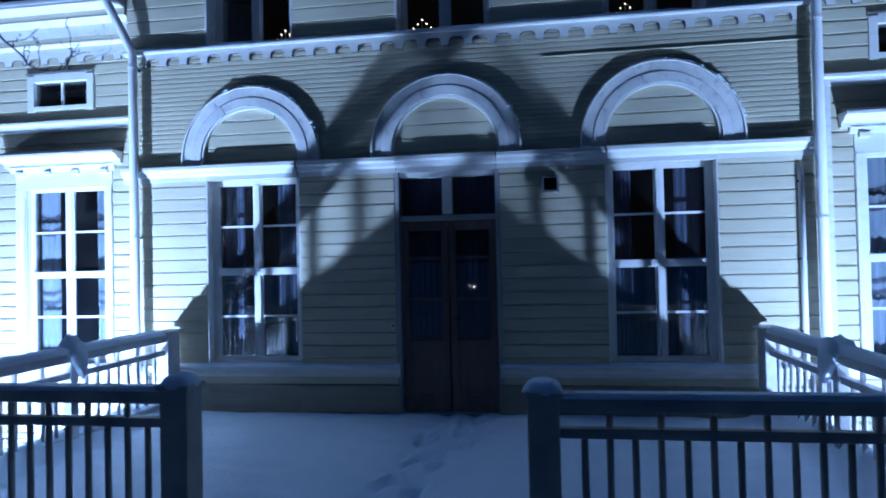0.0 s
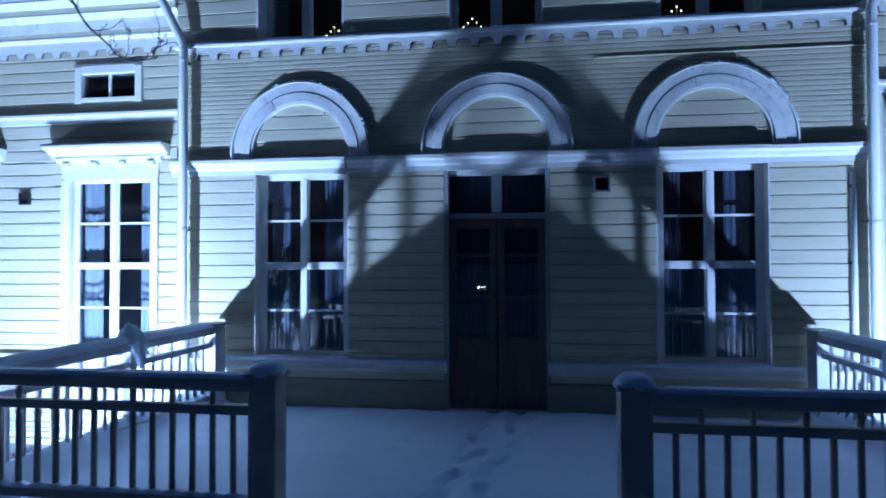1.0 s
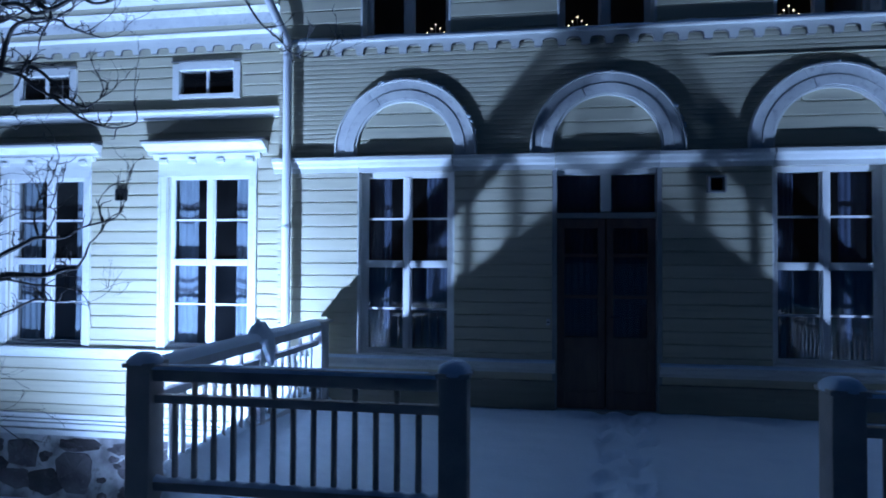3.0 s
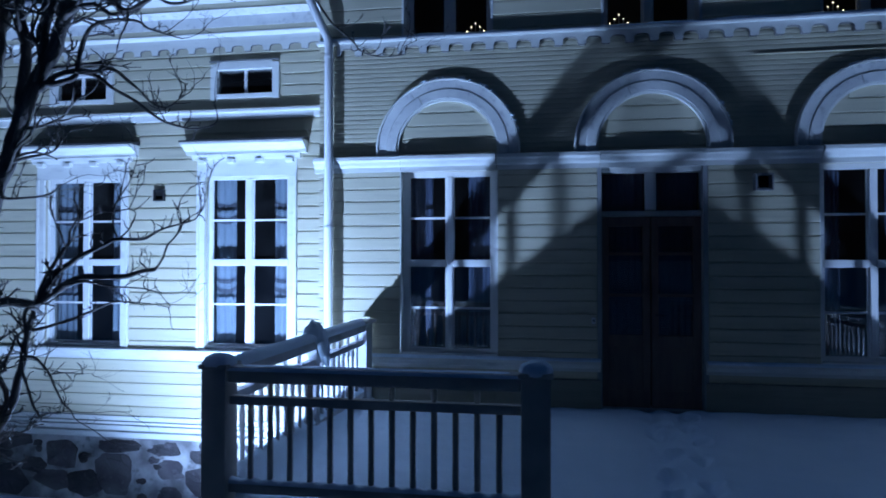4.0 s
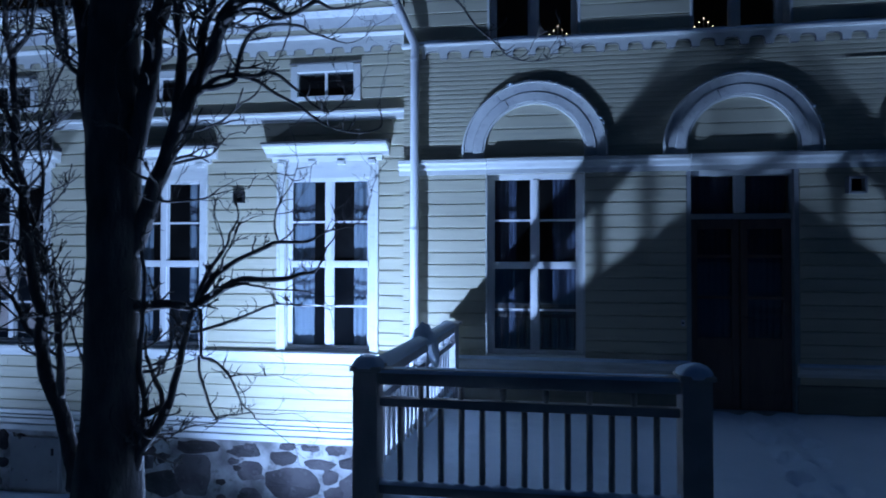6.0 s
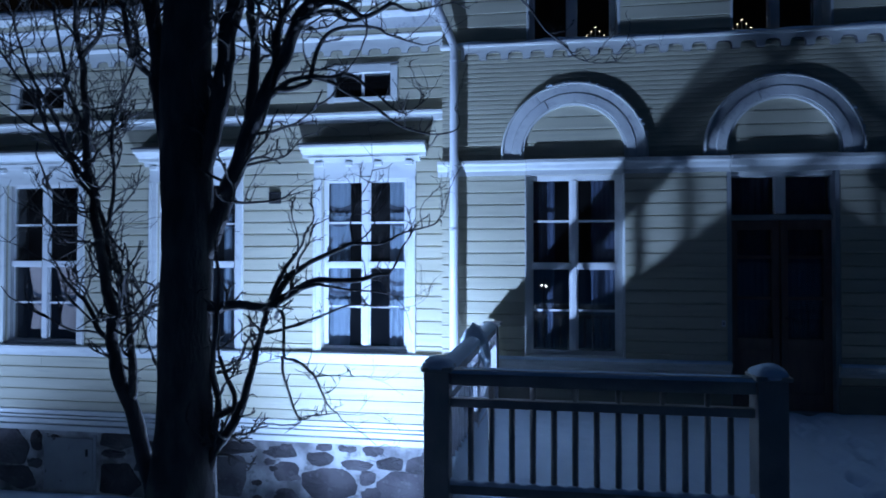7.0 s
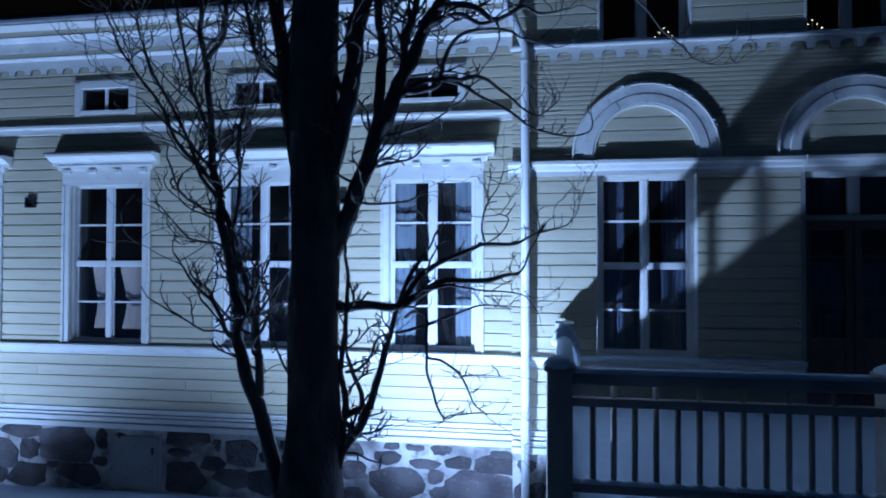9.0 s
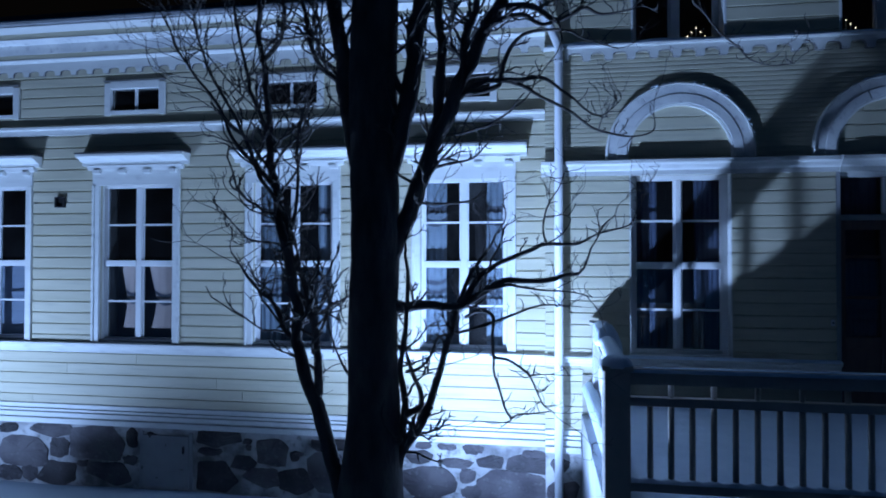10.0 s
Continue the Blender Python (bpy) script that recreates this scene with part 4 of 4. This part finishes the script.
trunk()
BOUGHS = [
    # two stems on the west side, with their forks
    (((-5.72, 1.34), (-5.79, 1.47), (-5.86, 1.74), (-5.925, 1.95), (-5.97, 2.04), (-6.01, 2.17), (-6.045, 2.31), (-6.07, 2.4), (-6.055, 2.57), (-6.075, 2.75), (-6.115, 2.9), (-6.16, 3.05), (-6.215, 3.31), (-6.24, 3.5), (-6.27, 3.76), (-6.3, 4.06), (-6.315, 4.25), (-6.35, 4.4), (-6.32, 4.57), (-6.33, 4.9)), 0.056, 0.014),
    (((-5.93, 2.02), (-5.92, 2.17), (-5.94, 2.36), (-5.98, 2.59), (-6.05, 2.77), (-6.12, 2.92), (-6.17, 3.2), (-6.33, 3.45), (-6.45, 3.75), (-6.67, 4.13), (-6.8, 4.5)), 0.030, 0.007),
    (((-6.06, 2.38), (-6.145, 2.44), (-6.175, 2.53), (-6.225, 2.64), (-6.285, 2.68), (-6.365, 2.75), (-6.45, 2.85), (-6.53, 2.95)), 0.020, 0.005),
    (((-6.10, 3.1), (-6.07, 3.42), (-6.05, 3.71), (-5.99, 3.96), (-5.95, 4.18), (-5.96, 4.43)), 0.013, 0.005),
    (((-6.32, 4.2), (-6.24, 4.28), (-6.19, 4.39), (-6.18, 4.55), (-6.2, 4.8)), 0.018, 0.01),
    (((-6.18, 3.3), (-6.33, 3.5), (-6.48, 3.65), (-6.65, 3.95), (-6.86, 4.22), (-7.0, 4.5)), 0.018, 0.006),
    (((-6.22, 3.6), (-6.36, 3.93), (-6.49, 4.38), (-6.55, 4.8)), 0.016, 0.007),
    (((-6.1, 2.9), (-6.2, 3.0), (-6.42, 3.05), (-6.6, 3.25)), 0.012, 0.004),
    (((-5.66, 2.10), (-5.735, 2.19), (-5.81, 2.31), (-5.85, 2.44), (-5.86, 2.6)), 0.010, 0.004),
    # the head of the trunk
    (((-5.59, 3.1), (-5.63, 3.37), (-5.69, 3.66), (-5.735, 3.95), (-5.77, 4.17), (-5.80, 4.32), (-5.825, 4.5), (-5.88, 4.95)), 0.062, 0.046),
    (((-5.74, 4.0), (-5.95, 4.2), (-6.05, 4.55), (-6.2, 5.0)), 0.018, 0.010),
    (((-5.45, 2.92), (-5.385, 3.08), (-5.317, 3.22), (-5.252, 3.40), (-5.208, 3.54), (-5.151, 3.66), (-5.071, 3.82), (-5.018, 4.0), (-4.936, 4.17), (-4.858, 4.34), (-4.769, 4.47), (-4.65, 4.7)), 0.062, 0.036),
    (((-5.5, 3.2), (-5.455, 3.42), (-5.40, 3.65), (-5.356, 3.83), (-5.32, 4.01), (-5.299, 4.18), (-5.281, 4.36), (-5.263, 4.52), (-5.22, 4.9)), 0.060, 0.054),
    (((-5.2, 3.56), (-5.151, 3.82), (-5.137, 4.07), (-5.131, 4.23), (-5.153, 4.43), (-5.12, 4.8)), 0.042, 0.022),
    (((-5.35, 3.9), (-5.47, 4.2), (-5.48, 4.6)), 0.03, 0.02),
    (((-5.09, 3.8), (-5.007, 4.03), (-4.972, 4.28), (-4.901, 4.48), (-4.87, 4.8)), 0.034, 0.018),
    # boughs that reach east
    (((-4.98, 3.95), (-4.86, 3.95), (-4.768, 3.98), (-4.75, 4.04), (-4.716, 4.18), (-4.646, 4.26), (-4.541, 4.30), (-4.403, 4.30), (-4.318, 4.28), (-4.267, 4.24), (-4.183, 4.21), (-4.05, 4.17)), 0.020, 0.004),
    (((-5.03, 3.90), (-4.9, 3.99), (-4.751, 4.02), (-4.646, 4.01), (-4.541, 4.02), (-4.455, 3.99), (-4.386, 3.93), (-4.318, 3.87), (-4.25, 3.81), (-4.166, 3.77), (-4.08, 3.82)), 0.019, 0.0035),
    (((-4.78, 4.01), (-4.716, 4.01), (-4.628, 3.98), (-4.506, 3.90), (-4.403, 3.84), (-4.301, 3.78), (-4.2, 3.70), (-4.083, 3.66), (-3.967, 3.64), (-3.868, 3.66), (-3.835, 3.70), (-3.848, 3.78)), 0.014, 0.003),
    (((-4.87, 4.36), (-4.787, 4.45), (-4.611, 4.46), (-4.507, 4.42), (-4.421, 4.36), (-4.335, 4.39), (-4.25, 4.44), (-4.166, 4.40), (-4.065, 4.40), (-3.972, 4.41)), 0.026, 0.005),
    (((-4.9, 4.26), (-4.858, 4.32), (-4.751, 4.38), (-4.611, 4.40), (-4.507, 4.34), (-4.41, 4.36)), 0.022, 0.010),
    (((-4.7, 4.62), (-4.4, 4.9, 2.6), (-4.05, 5.08, 2.8), (-3.75, 5.0, 2.95), (-3.558, 4.84, 3.0), (-3.495, 4.65, 3.0), (-3.454, 4.59, 3.0), (-3.331, 4.43, 3.0), (-3.19, 4.29, 3.0), (-3.15, 4.24, 3.0), (-3.071, 4.20, 3.0), (-2.973, 4.19, 3.0), (-2.856, 4.20, 3.0)), 0.015, 0.002),
    (((-5.23, 3.47), (-5.09, 3.5), (-4.946, 3.537), (-4.824, 3.63)), 0.013, 0.004),
    (((-5.28, 3.27), (-5.17, 3.25), (-4.95, 3.27), (-4.86, 3.33)), 0.011, 0.004),
    (((-5.45, 2.60), (-5.395, 2.60), (-5.212, 2.62), (-5.032, 2.61), (-4.9, 2.68), (-4.749, 2.77), (-4.6, 2.775), (-4.471, 2.78), (-4.369, 2.81), (-4.278, 2.82)), 0.038, 0.010),
    (((-5.0, 2.63), (-4.9, 2.78), (-4.819, 2.85), (-4.749, 2.89), (-4.557, 2.97), (-4.489, 3.0), (-4.335, 3.0), (-4.267, 3.01), (-4.167, 3.06), (-4.0, 3.11), (-3.96, 3.15)), 0.022, 0.003),
    (((-4.83, 2.72), (-4.714, 2.75), (-4.644, 2.74), (-4.506, 2.72), (-4.335, 2.71), (-4.2, 2.68)), 0.012, 0.003),
    (((-5.03, 2.45), (-4.889, 2.49), (-4.748, 2.54), (-4.54, 2.62), (-4.42, 2.63), (-4.274, 2.62)), 0.012, 0.003),
    (((-4.478, 3.0), (-4.499, 3.11), (-4.472, 3.25), (-4.403, 3.35), (-4.362, 3.44)), 0.007, 0.003),
    (((-4.478, 3.0), (-4.386, 3.06), (-4.342, 3.15), (-4.386, 3.18)), 0.006, 0.003),
    # two stems on the east side
    (((-5.46, 1.44), (-5.427, 1.56), (-5.38, 1.7), (-5.3, 1.81), (-5.246, 1.9), (-5.192, 2.01), (-5.167, 2.13), (-5.12, 2.27), (-5.067, 2.42), (-5.039, 2.56), (-4.96, 2.78), (-4.85, 2.95)), 0.042, 0.011),
    (((-5.395, 1.60), (-5.38, 1.72), (-5.366, 1.92), (-5.371, 2.09), (-5.382, 2.23), (-5.358, 2.41), (-5.345, 2.55), (-5.327, 2.76), (-5.35, 2.94)), 0.028, 0.010),
    (((-5.345, 1.93), (-5.30, 1.955), (-5.258, 1.98), (-5.254, 2.06), (-5.304, 2.185), (-5.345, 2.3)), 0.022, 0.012),
    (((-5.348, 2.2), (-5.262, 2.22), (-5.19, 2.31), (-5.138, 2.416), (-5.05, 2.45)), 0.012, 0.006),
    # the drooping spray
    (((-4.97, 2.55), (-4.88, 2.60, 2.3), (-4.777, 2.592, 2.1), (-4.773, 2.466, 2.1), (-4.770, 2.366, 2.1), (-4.701, 2.352, 2.1), (-4.639, 2.319, 2.1), (-4.578, 2.268, 2.1), (-4.540, 2.193, 2.1), (-4.495, 2.117, 2.1), (-4.440, 2.079, 2.1)), 0.012, 0.004),
    (((-4.770, 2.366, 2.1), (-4.764, 2.278, 2.1), (-4.733, 2.154, 2.1), (-4.701, 2.068, 2.1), (-4.676, 2.016, 2.1), (-4.701, 1.996, 2.1)), 0.008, 0.005),
    (((-4.676, 2.025, 2.1), (-4.639, 2.049, 2.1), (-4.547, 2.059, 2.1), (-4.455, 2.075, 2.1)), 0.0055, 0.003),
    (((-4.578, 2.268, 2.1), (-4.485, 2.280, 2.1), (-4.363, 2.285, 2.1)), 0.005, 0.002),
]
STEMS_EAST, DROOP = 30, 34          # first of the east stems, first of the drooping spray
SPARSE = {0: 8, 9: 5, 11: 7, 12: 6, 13: 7, 16: 5, 17: 5, 18: 4, 19: 6, 20: 6, 21: 3, 24: 6, 25: 6, 26: 5, 27: 6, 28: 8, 29: 8, 30: 10, 31: 8, 32: 5}
twigs = bmesh.new()


def twig(start, way, length, r, depth):
    """A crooked shoot that bends upwards and forks."""
    n = 8
    pts, p, d = [start], start.copy(), way.normalized()
    turn = Vector((rng.uniform(-1, 1), rng.uniform(-1, 1), rng.uniform(-0.6, 1))) * 0.22
    for k in range(n):
        if rng.random() < 0.4:
            turn = Vector((rng.uniform(-1, 1), rng.uniform(-1, 1), rng.uniform(-0.8, 1))) * 0.24
        d = (d + turn + Vector((rng.uniform(-1, 1), rng.uniform(-1, 1), rng.uniform(-1, 1))) * 0.36 + Vector((0, 0, 0.07))).normalized()
        p = p + d * (length / n)
        pts.append(p.copy())
    tube(twigs, pts, [r * (1 - 0.6 * k / n) for k in range(n + 1)], 5 if r > 0.005 else 4)
    if depth:
        for k in range(rng.randint(2, 3)):
            i = rng.randint(2, n - 1)
            side = Vector((rng.uniform(-1, 1), rng.uniform(-0.8, 0.8), rng.uniform(-0.5, 1.0)))
            twig(pts[i], (pts[i + 1] - pts[i]).normalized() * 0.8 + side * 0.8, length * rng.uniform(0.25, 0.55), r * 0.68, depth - 1)


for number, (pts, r0, r1) in enumerate(BOUGHS):
    run, radii = limb(pts, r0, r1)
    total = sum((b - a).length for a, b in zip(run, run[1:]))
    droops = number >= DROOP
    for k in range(int(total * (9 if droops else SPARSE.get(number, 13)))):
        i = rng.randint(3, len(run) - 1)
        if run[i].z + GROUND < 2.15 and number < 2:
            continue
        d = (run[i] - run[i - 1]).normalized()
        side = Vector((rng.uniform(-1, 1), rng.uniform(-0.8, 0.8), rng.uniform(-0.5, 1.0)))
        twig(run[i], d * 0.5 + side, rng.uniform(0.25, 0.75) * (0.22 if droops else 0.6 if number >= STEMS_EAST else 0.45 if number >= 16 else 1), max(0.0028 if droops else 0.004, min(radii[i] * 0.5, 0.011)), 1 if droops else 2)
    for k in range(int(total * 9)):
        i = rng.randint(2, len(run) - 1)
        spur = Vector((rng.uniform(-1, 1), rng.uniform(-1, 1), rng.uniform(-0.3, 1.0)))
        if run[i].z + GROUND > 1.9:
            twig(run[i], spur, rng.uniform(0.05, 0.14), 0.0045, 0)
    twig(run[-1], run[-1] - run[-3], 0.35, r1 * 0.8, 2)
tagged(part("crown", twigs, BARK, tree, "thin crooked bare twigs", True), kind="stuff")


# ---------------------------------------------------------------- stone foot
def stone_mesh(w, h, r):
    """A field stone: an angular, slightly rounded outline with a split, uneven face."""
    bm = bmesh.new()
    n = r.randint(5, 8)
    start = r.uniform(0, 6.28)
    corners = []
    for k in range(n):
        a = start + 2 * math.pi * (k + r.uniform(-0.28, 0.28)) / n
        c, q = math.cos(a), math.sin(a)
        g = r.uniform(0.9, 1.22)
        corners.append((math.copysign(abs(c) ** 0.75, c) * g * w / 2, math.copysign(abs(q) ** 0.75, q) * g * h / 2))
    outline = []
    for k in range(n):
        (x0, z0), (x1, z1) = corners[k], corners[(k + 1) % n]
        for f in (0.08, 0.5, 0.92):
            jog = 0.012 if f == 0.5 else 0.004
            outline.append((x0 + (x1 - x0) * f + r.uniform(-jog, jog), z0 + (z1 - z0) * f + r.uniform(-jog, jog)))
    lean = r.uniform(-0.012, 0.012)
    rim = [bm.verts.new((x, 0.01, z)) for x, z in outline]
    edge = [bm.verts.new((x * 0.95, -0.010 - 0.010 * r.random(), z * 0.95)) for x, z in outline]
    face = [bm.verts.new((x * 0.6 + r.uniform(-0.012, 0.012), -0.020 - 0.016 * r.random() + lean * x / w, z * 0.6)) for x, z in outline]
    mid = bm.verts.new((0, -0.026 - 0.014 * r.random(), 0))
    for k in range(len(outline)):
        j = (k + 1) % len(outline)
        bm.faces.new((rim[k], rim[j], edge[j], edge[k]))
        bm.faces.new((edge[k], edge[j], face[j], face[k]))
        bm.faces.new((face[k], face[j], mid))
    return bm


def mortar_face(parent, x0, x1, y, z0, z1):
    """The uneven, smeared face of the mortar, which laps over the edges of the stones."""
    nx, nz = int((x1 - x0) / 0.035), int((z1 - z0) / 0.035)
    verts = []
    for j in range(nz + 1):
        for i in range(nx + 1):
            x, z = x0 + (x1 - x0) * i / nx, z0 + (z1 - z0) * j / nz
            lump = noise.noise((x * 3.1, z * 3.6, 2.0)) + 0.6 * noise.noise((x * 9, z * 10, 7.0)) + 0.35 * noise.noise((x * 21, z * 22, 4.0))
            verts.append((x, y - 0.006 - 0.016 * lump, z))
    w = nx + 1
    faces = [(j * w + i, j * w + i + 1, (j + 1) * w + i + 1, (j + 1) * w + i) for j in range(nz) for i in range(nx)]
    me = bpy.data.meshes.new("mortar")
    me.from_pydata(verts, [], faces)
    for p in me.polygons:
        p.use_smooth = True
    me.materials.append(MORTAR)
    ob = new("mortar", me)
    ob.parent = parent
    return ob


# field stones of the wing's foot: middle x, middle z, width, height
STONES_TREE = [(-5.97, 0.51, 0.25, 0.14), (-5.85, 0.21, 0.58, 0.32), (-5.64, 0.65, 0.18, 0.06), (-5.32, 0.63, 0.21, 0.10), (-5.51, 0.46, 0.32, 0.09), (-5.39, 0.31, 0.16, 0.13), (-5.13, 0.50, 0.27, 0.13), (-4.65, 0.49, 0.44, 0.17), (-4.59, 0.61, 0.22, 0.07), (-4.81, 0.20, 0.77, 0.31), (-5.34, 0.12, 0.20, 0.13), (-5.80, -0.01, 0.5, 0.09), (-5.92, 0.655, 0.16, 0.07), (-7.13, 0.28, 0.40, 0.40), (-7.13, 0.59, 0.34, 0.12)]
STONES_HATCH = [(-11.01, 0.61, 0.55, 0.16), (-10.31, 0.47, 0.62, 0.38), (-11.64, 0.62, 0.23, 0.10), (-11.38, 0.33, 0.62, 0.34), (-10.87, 0.07, 0.52, 0.27), (-10.11, 0.10, 0.55, 0.24), (-9.79, 0.57, 0.14, 0.24), (-10.85, 0.38, 0.24, 0.23), (-11.6, 0.02, 0.32, 0.15), (-11.28, 0.04, 0.22, 0.18), (-9.81, 0.28, 0.2, 0.1), (-8.57, 0.60, 0.52, 0.17), (-8.68, 0.44, 0.26, 0.08), (-8.62, 0.14, 0.46, 0.33), (-8.23, 0.30, 0.26, 0.17), (-7.86, 0.47, 0.34, 0.28), (-7.98, 0.16, 0.42, 0.2), (-7.55, 0.12, 0.38, 0.25)]


def stone_foot(name, x0, x1, known, spans):
    """A mortared foot; the stones outside the spans that are known stand in rough courses."""
    ob = tagged(link(name, B(x0, x1, YW - 0.005, YW + 0.34, GROUND - 0.3, 0.72), MORTAR), "field-stone foundation with pale smeared mortar", "foundation", kind="structure")
    mortar_face(ob, x0, x1, YW - 0.03, GROUND - 0.05, 0.72)
    r = random.Random(5)
    stones = [(x, z, w * 1.3, h * 1.34) for x, z, w, h in known]
    for k in range(int((x1 - x0) * 16)):          # small filling stones in the joints
        x, z = r.uniform(x0, x1), r.uniform(-0.02, 0.66)
        if all(abs(x - a) > w * 0.6 + 0.05 or abs(z - b) > h * 0.6 + 0.04 for a, b, w, h in known):
            stones.append((x, z, r.uniform(0.08, 0.2), r.uniform(0.05, 0.12)))
    for z, h in ((0.07, 0.25), (0.34, 0.24), (0.59, 0.17)):
        x = x0 + r.uniform(0.1, 0.3)
        while x < x1 - 0.2:
            w = r.uniform(0.2, 0.55)
            if not any(a < x + w / 2 < b for a, b in spans):
                stones.append((x + w / 2, z + r.uniform(-0.03, 0.03), w, h * r.uniform(0.65, 1.0)))
            x += w + r.uniform(0.03, 0.12)
    for cx, cz, w, h in stones:
        s_ob = part("stone", stone_mesh(w, h, r), STONE, ob)
        s_ob.location = (cx, YW - 0.03, cz)
    return ob


stone_foot("foundation_west", -15.0, BAY0 + 0.3, STONES_TREE + STONES_HATCH, ((-11.8, -7.25), (-7.0, -6.9), (-6.12, BAY0 + 0.3)))
foot_bay = tagged(link("foundation_bay", B(BAY0 + 0.004, BAY1 - 0.004, YB - 0.028, YB + 0.34, GROUND - 0.3, 0.716), MORTAR), "mortared stone foot of the bay behind the terrace", "foundation", kind="structure")
bar("baseboard", base_steps(YB), BAY0, -4.07, WHITE, "white stepped base boards at the corner of the bay")
for sx, sz, sw, sh in ((-4.30, 0.56, 0.22, 0.2), (-4.17, 0.28, 0.2, 0.24), (-4.36, 0.24, 0.16, 0.26), (-4.2, 0.02, 0.3, 0.2)):
    stone = part("stone", stone_mesh(sw, sh, random.Random(sx)), STONE, foot_bay)
    stone.location = (sx, YB - 0.028, sz)
stone_foot("foundation_east", BAY1 - 0.3, 9.0, [], ())
hatch = thing("cellar_hatch", (-9.30, YW - 0.03, GROUND), "closed grey cellar hatch set in the stone foot", "hatch")
part("panel", B(-0.325, 0.325, -0.035, 0.0, 0.02, 0.68, 0.006), HATCH, hatch)
part("frame", B(-0.37, -0.325, -0.02, 0.0, 0.0, 0.72), HATCH, hatch)
part("frame", B(0.325, 0.37, -0.02, 0.0, 0.0, 0.72), HATCH, hatch)
part("latch", B(0.24, 0.265, -0.05, -0.03, 0.46, 0.55, 0.004), IRON, hatch)


# ---------------------------------------------------------------- siding
BOARD_CACHE = {}


def board_mesh(length, h, thick, gap):
    key = (round(length, 3), round(h, 3), thick, gap)
    if key not in BOARD_CACHE:
        g = min(gap, h * 0.17)
        bm = extrude_x([(0.0, h - g), (-thick * 0.75, h - g), (-thick * 0.95, h - g - 0.006), (-thick, 0.004), (-thick * 0.85, 0.0), (0.0, 0.0)], 0, length)
        bmesh.ops.recalc_face_normals(bm, faces=bm.faces)
        me = bpy.data.meshes.new("board")
        bm.to_mesh(me)
        bm.free()
        me.materials.append(BOARD)
        BOARD_CACHE[key] = me
    return BOARD_CACHE[key]


def siding(wall, y, x0, x1, z0, z1, step, blocked, thick=0.02, joints=0.0, seed=1, line=None, gap=0.011):
    """Boards with open grooves, the grooves on the level called line and every step from it; blocked(zmid) gives the x spans to leave out."""
    r = random.Random(seed)
    line = z1 if line is None else line
    low = line - math.ceil((line - z0) / step) * step
    levels = [z for z in (low + k * step for k in range(200)) if z < z1 - 0.005]
    for z in levels:
        top = min(z + step, z1)
        z = max(z, z0)
        h = top - z
        if h < 0.02:
            continue
        spans, a = [], x0
        for b0, b1 in sorted(blocked(z + h / 2)):
            if b0 > a:
                spans.append((a, min(b0, x1)))
            a = max(a, b1)
        if a < x1:
            spans.append((a, x1))
        for s0, s1 in spans:
            if s1 - s0 < 0.01:
                continue
            pieces = [(s0, s1)]
            if joints and s1 - s0 > joints:
                m = s0 + (s1 - s0) * r.uniform(0.3, 0.7)
                pieces = [(s0, m - 0.002), (m + 0.002, s1)]
            for p0, p1 in pieces:
                ob = new("board", board_mesh(p1 - p0, h, thick, gap))
                ob.parent = wall
                ob.location = (p0, y, z)


def bay_low(z):
    return [(c - 0.546, c + 0.546) for c in WINDOWS_BAY] + [(MID - 0.56, MID + 0.56)]


def bay_arches(z):
    out = []
    for c in ARCHES:
        d = max(0.0, z - ARCH_Z - 0.045)
        if d < 0.77:
            w = math.sqrt(0.77 ** 2 - d * d)
            out.append((c - w, c + w))
    return out


def arch_fill(c):
    def blocked(z):
        w = math.sqrt(max(0.0, 0.575 ** 2 - max(0.0, z - ARCH_Z - 0.045) ** 2))
        return [(-99, c - w), (c + w, 99)]
    return blocked


siding(wall_bay, YB, BAY0, BAY1, 1.82, 3.86, 0.1362, bay_low, line=3.805)
siding(wall_bay, YB, BAY0, -4.05, 0.975, 1.69, 0.143, lambda z: [], line=1.525)
siding(wall_bay, YB, BAY0, BAY1, 4.02, 5.29, 0.052, bay_arches, 0.012)
for c in ARCHES:
    siding(wall_bay, YB, c - 0.6, c + 0.6, 4.02, 4.65, 0.145, arch_fill(c), 0.014)
siding(wall_bay, YB, BAY0, BAY1, 5.36, 6.6, 0.15, lambda z: [(c - 0.512, c + 0.512) for c in UPPER])


def wing_low(centres):
    def blocked(z):
        if 1.8 < z < 3.87:
            return [(c - 0.63, c + 0.63) for c in centres]
        if 3.87 <= z < 4.12:
            return [(c - 0.63, c + 0.63) for c in centres]
        if 4.78 < z < 5.23:
            return [(c - 0.435, c + 0.435) for c in centres]
        return []
    return blocked


for wall, x0, x1, cs in ((wall_west, -15.0, BAY0, WINDOWS_WEST), (wall_east, BAY1, 7.0, WINDOW_EAST)):
    siding(wall, YW, x0, x1, 0.97, 1.66, 0.143, wing_low(cs), joints=3.0, line=1.525, gap=0.017)
    siding(wall, YW, x0, x1, 1.79, 4.555, 0.147, wing_low(cs), joints=3.0, seed=2, line=1.899, gap=0.017)
    siding(wall, YW, x0, x1, 4.68, 5.50, 0.131, wing_low(cs), joints=3.0, seed=3, line=5.213, gap=0.017)
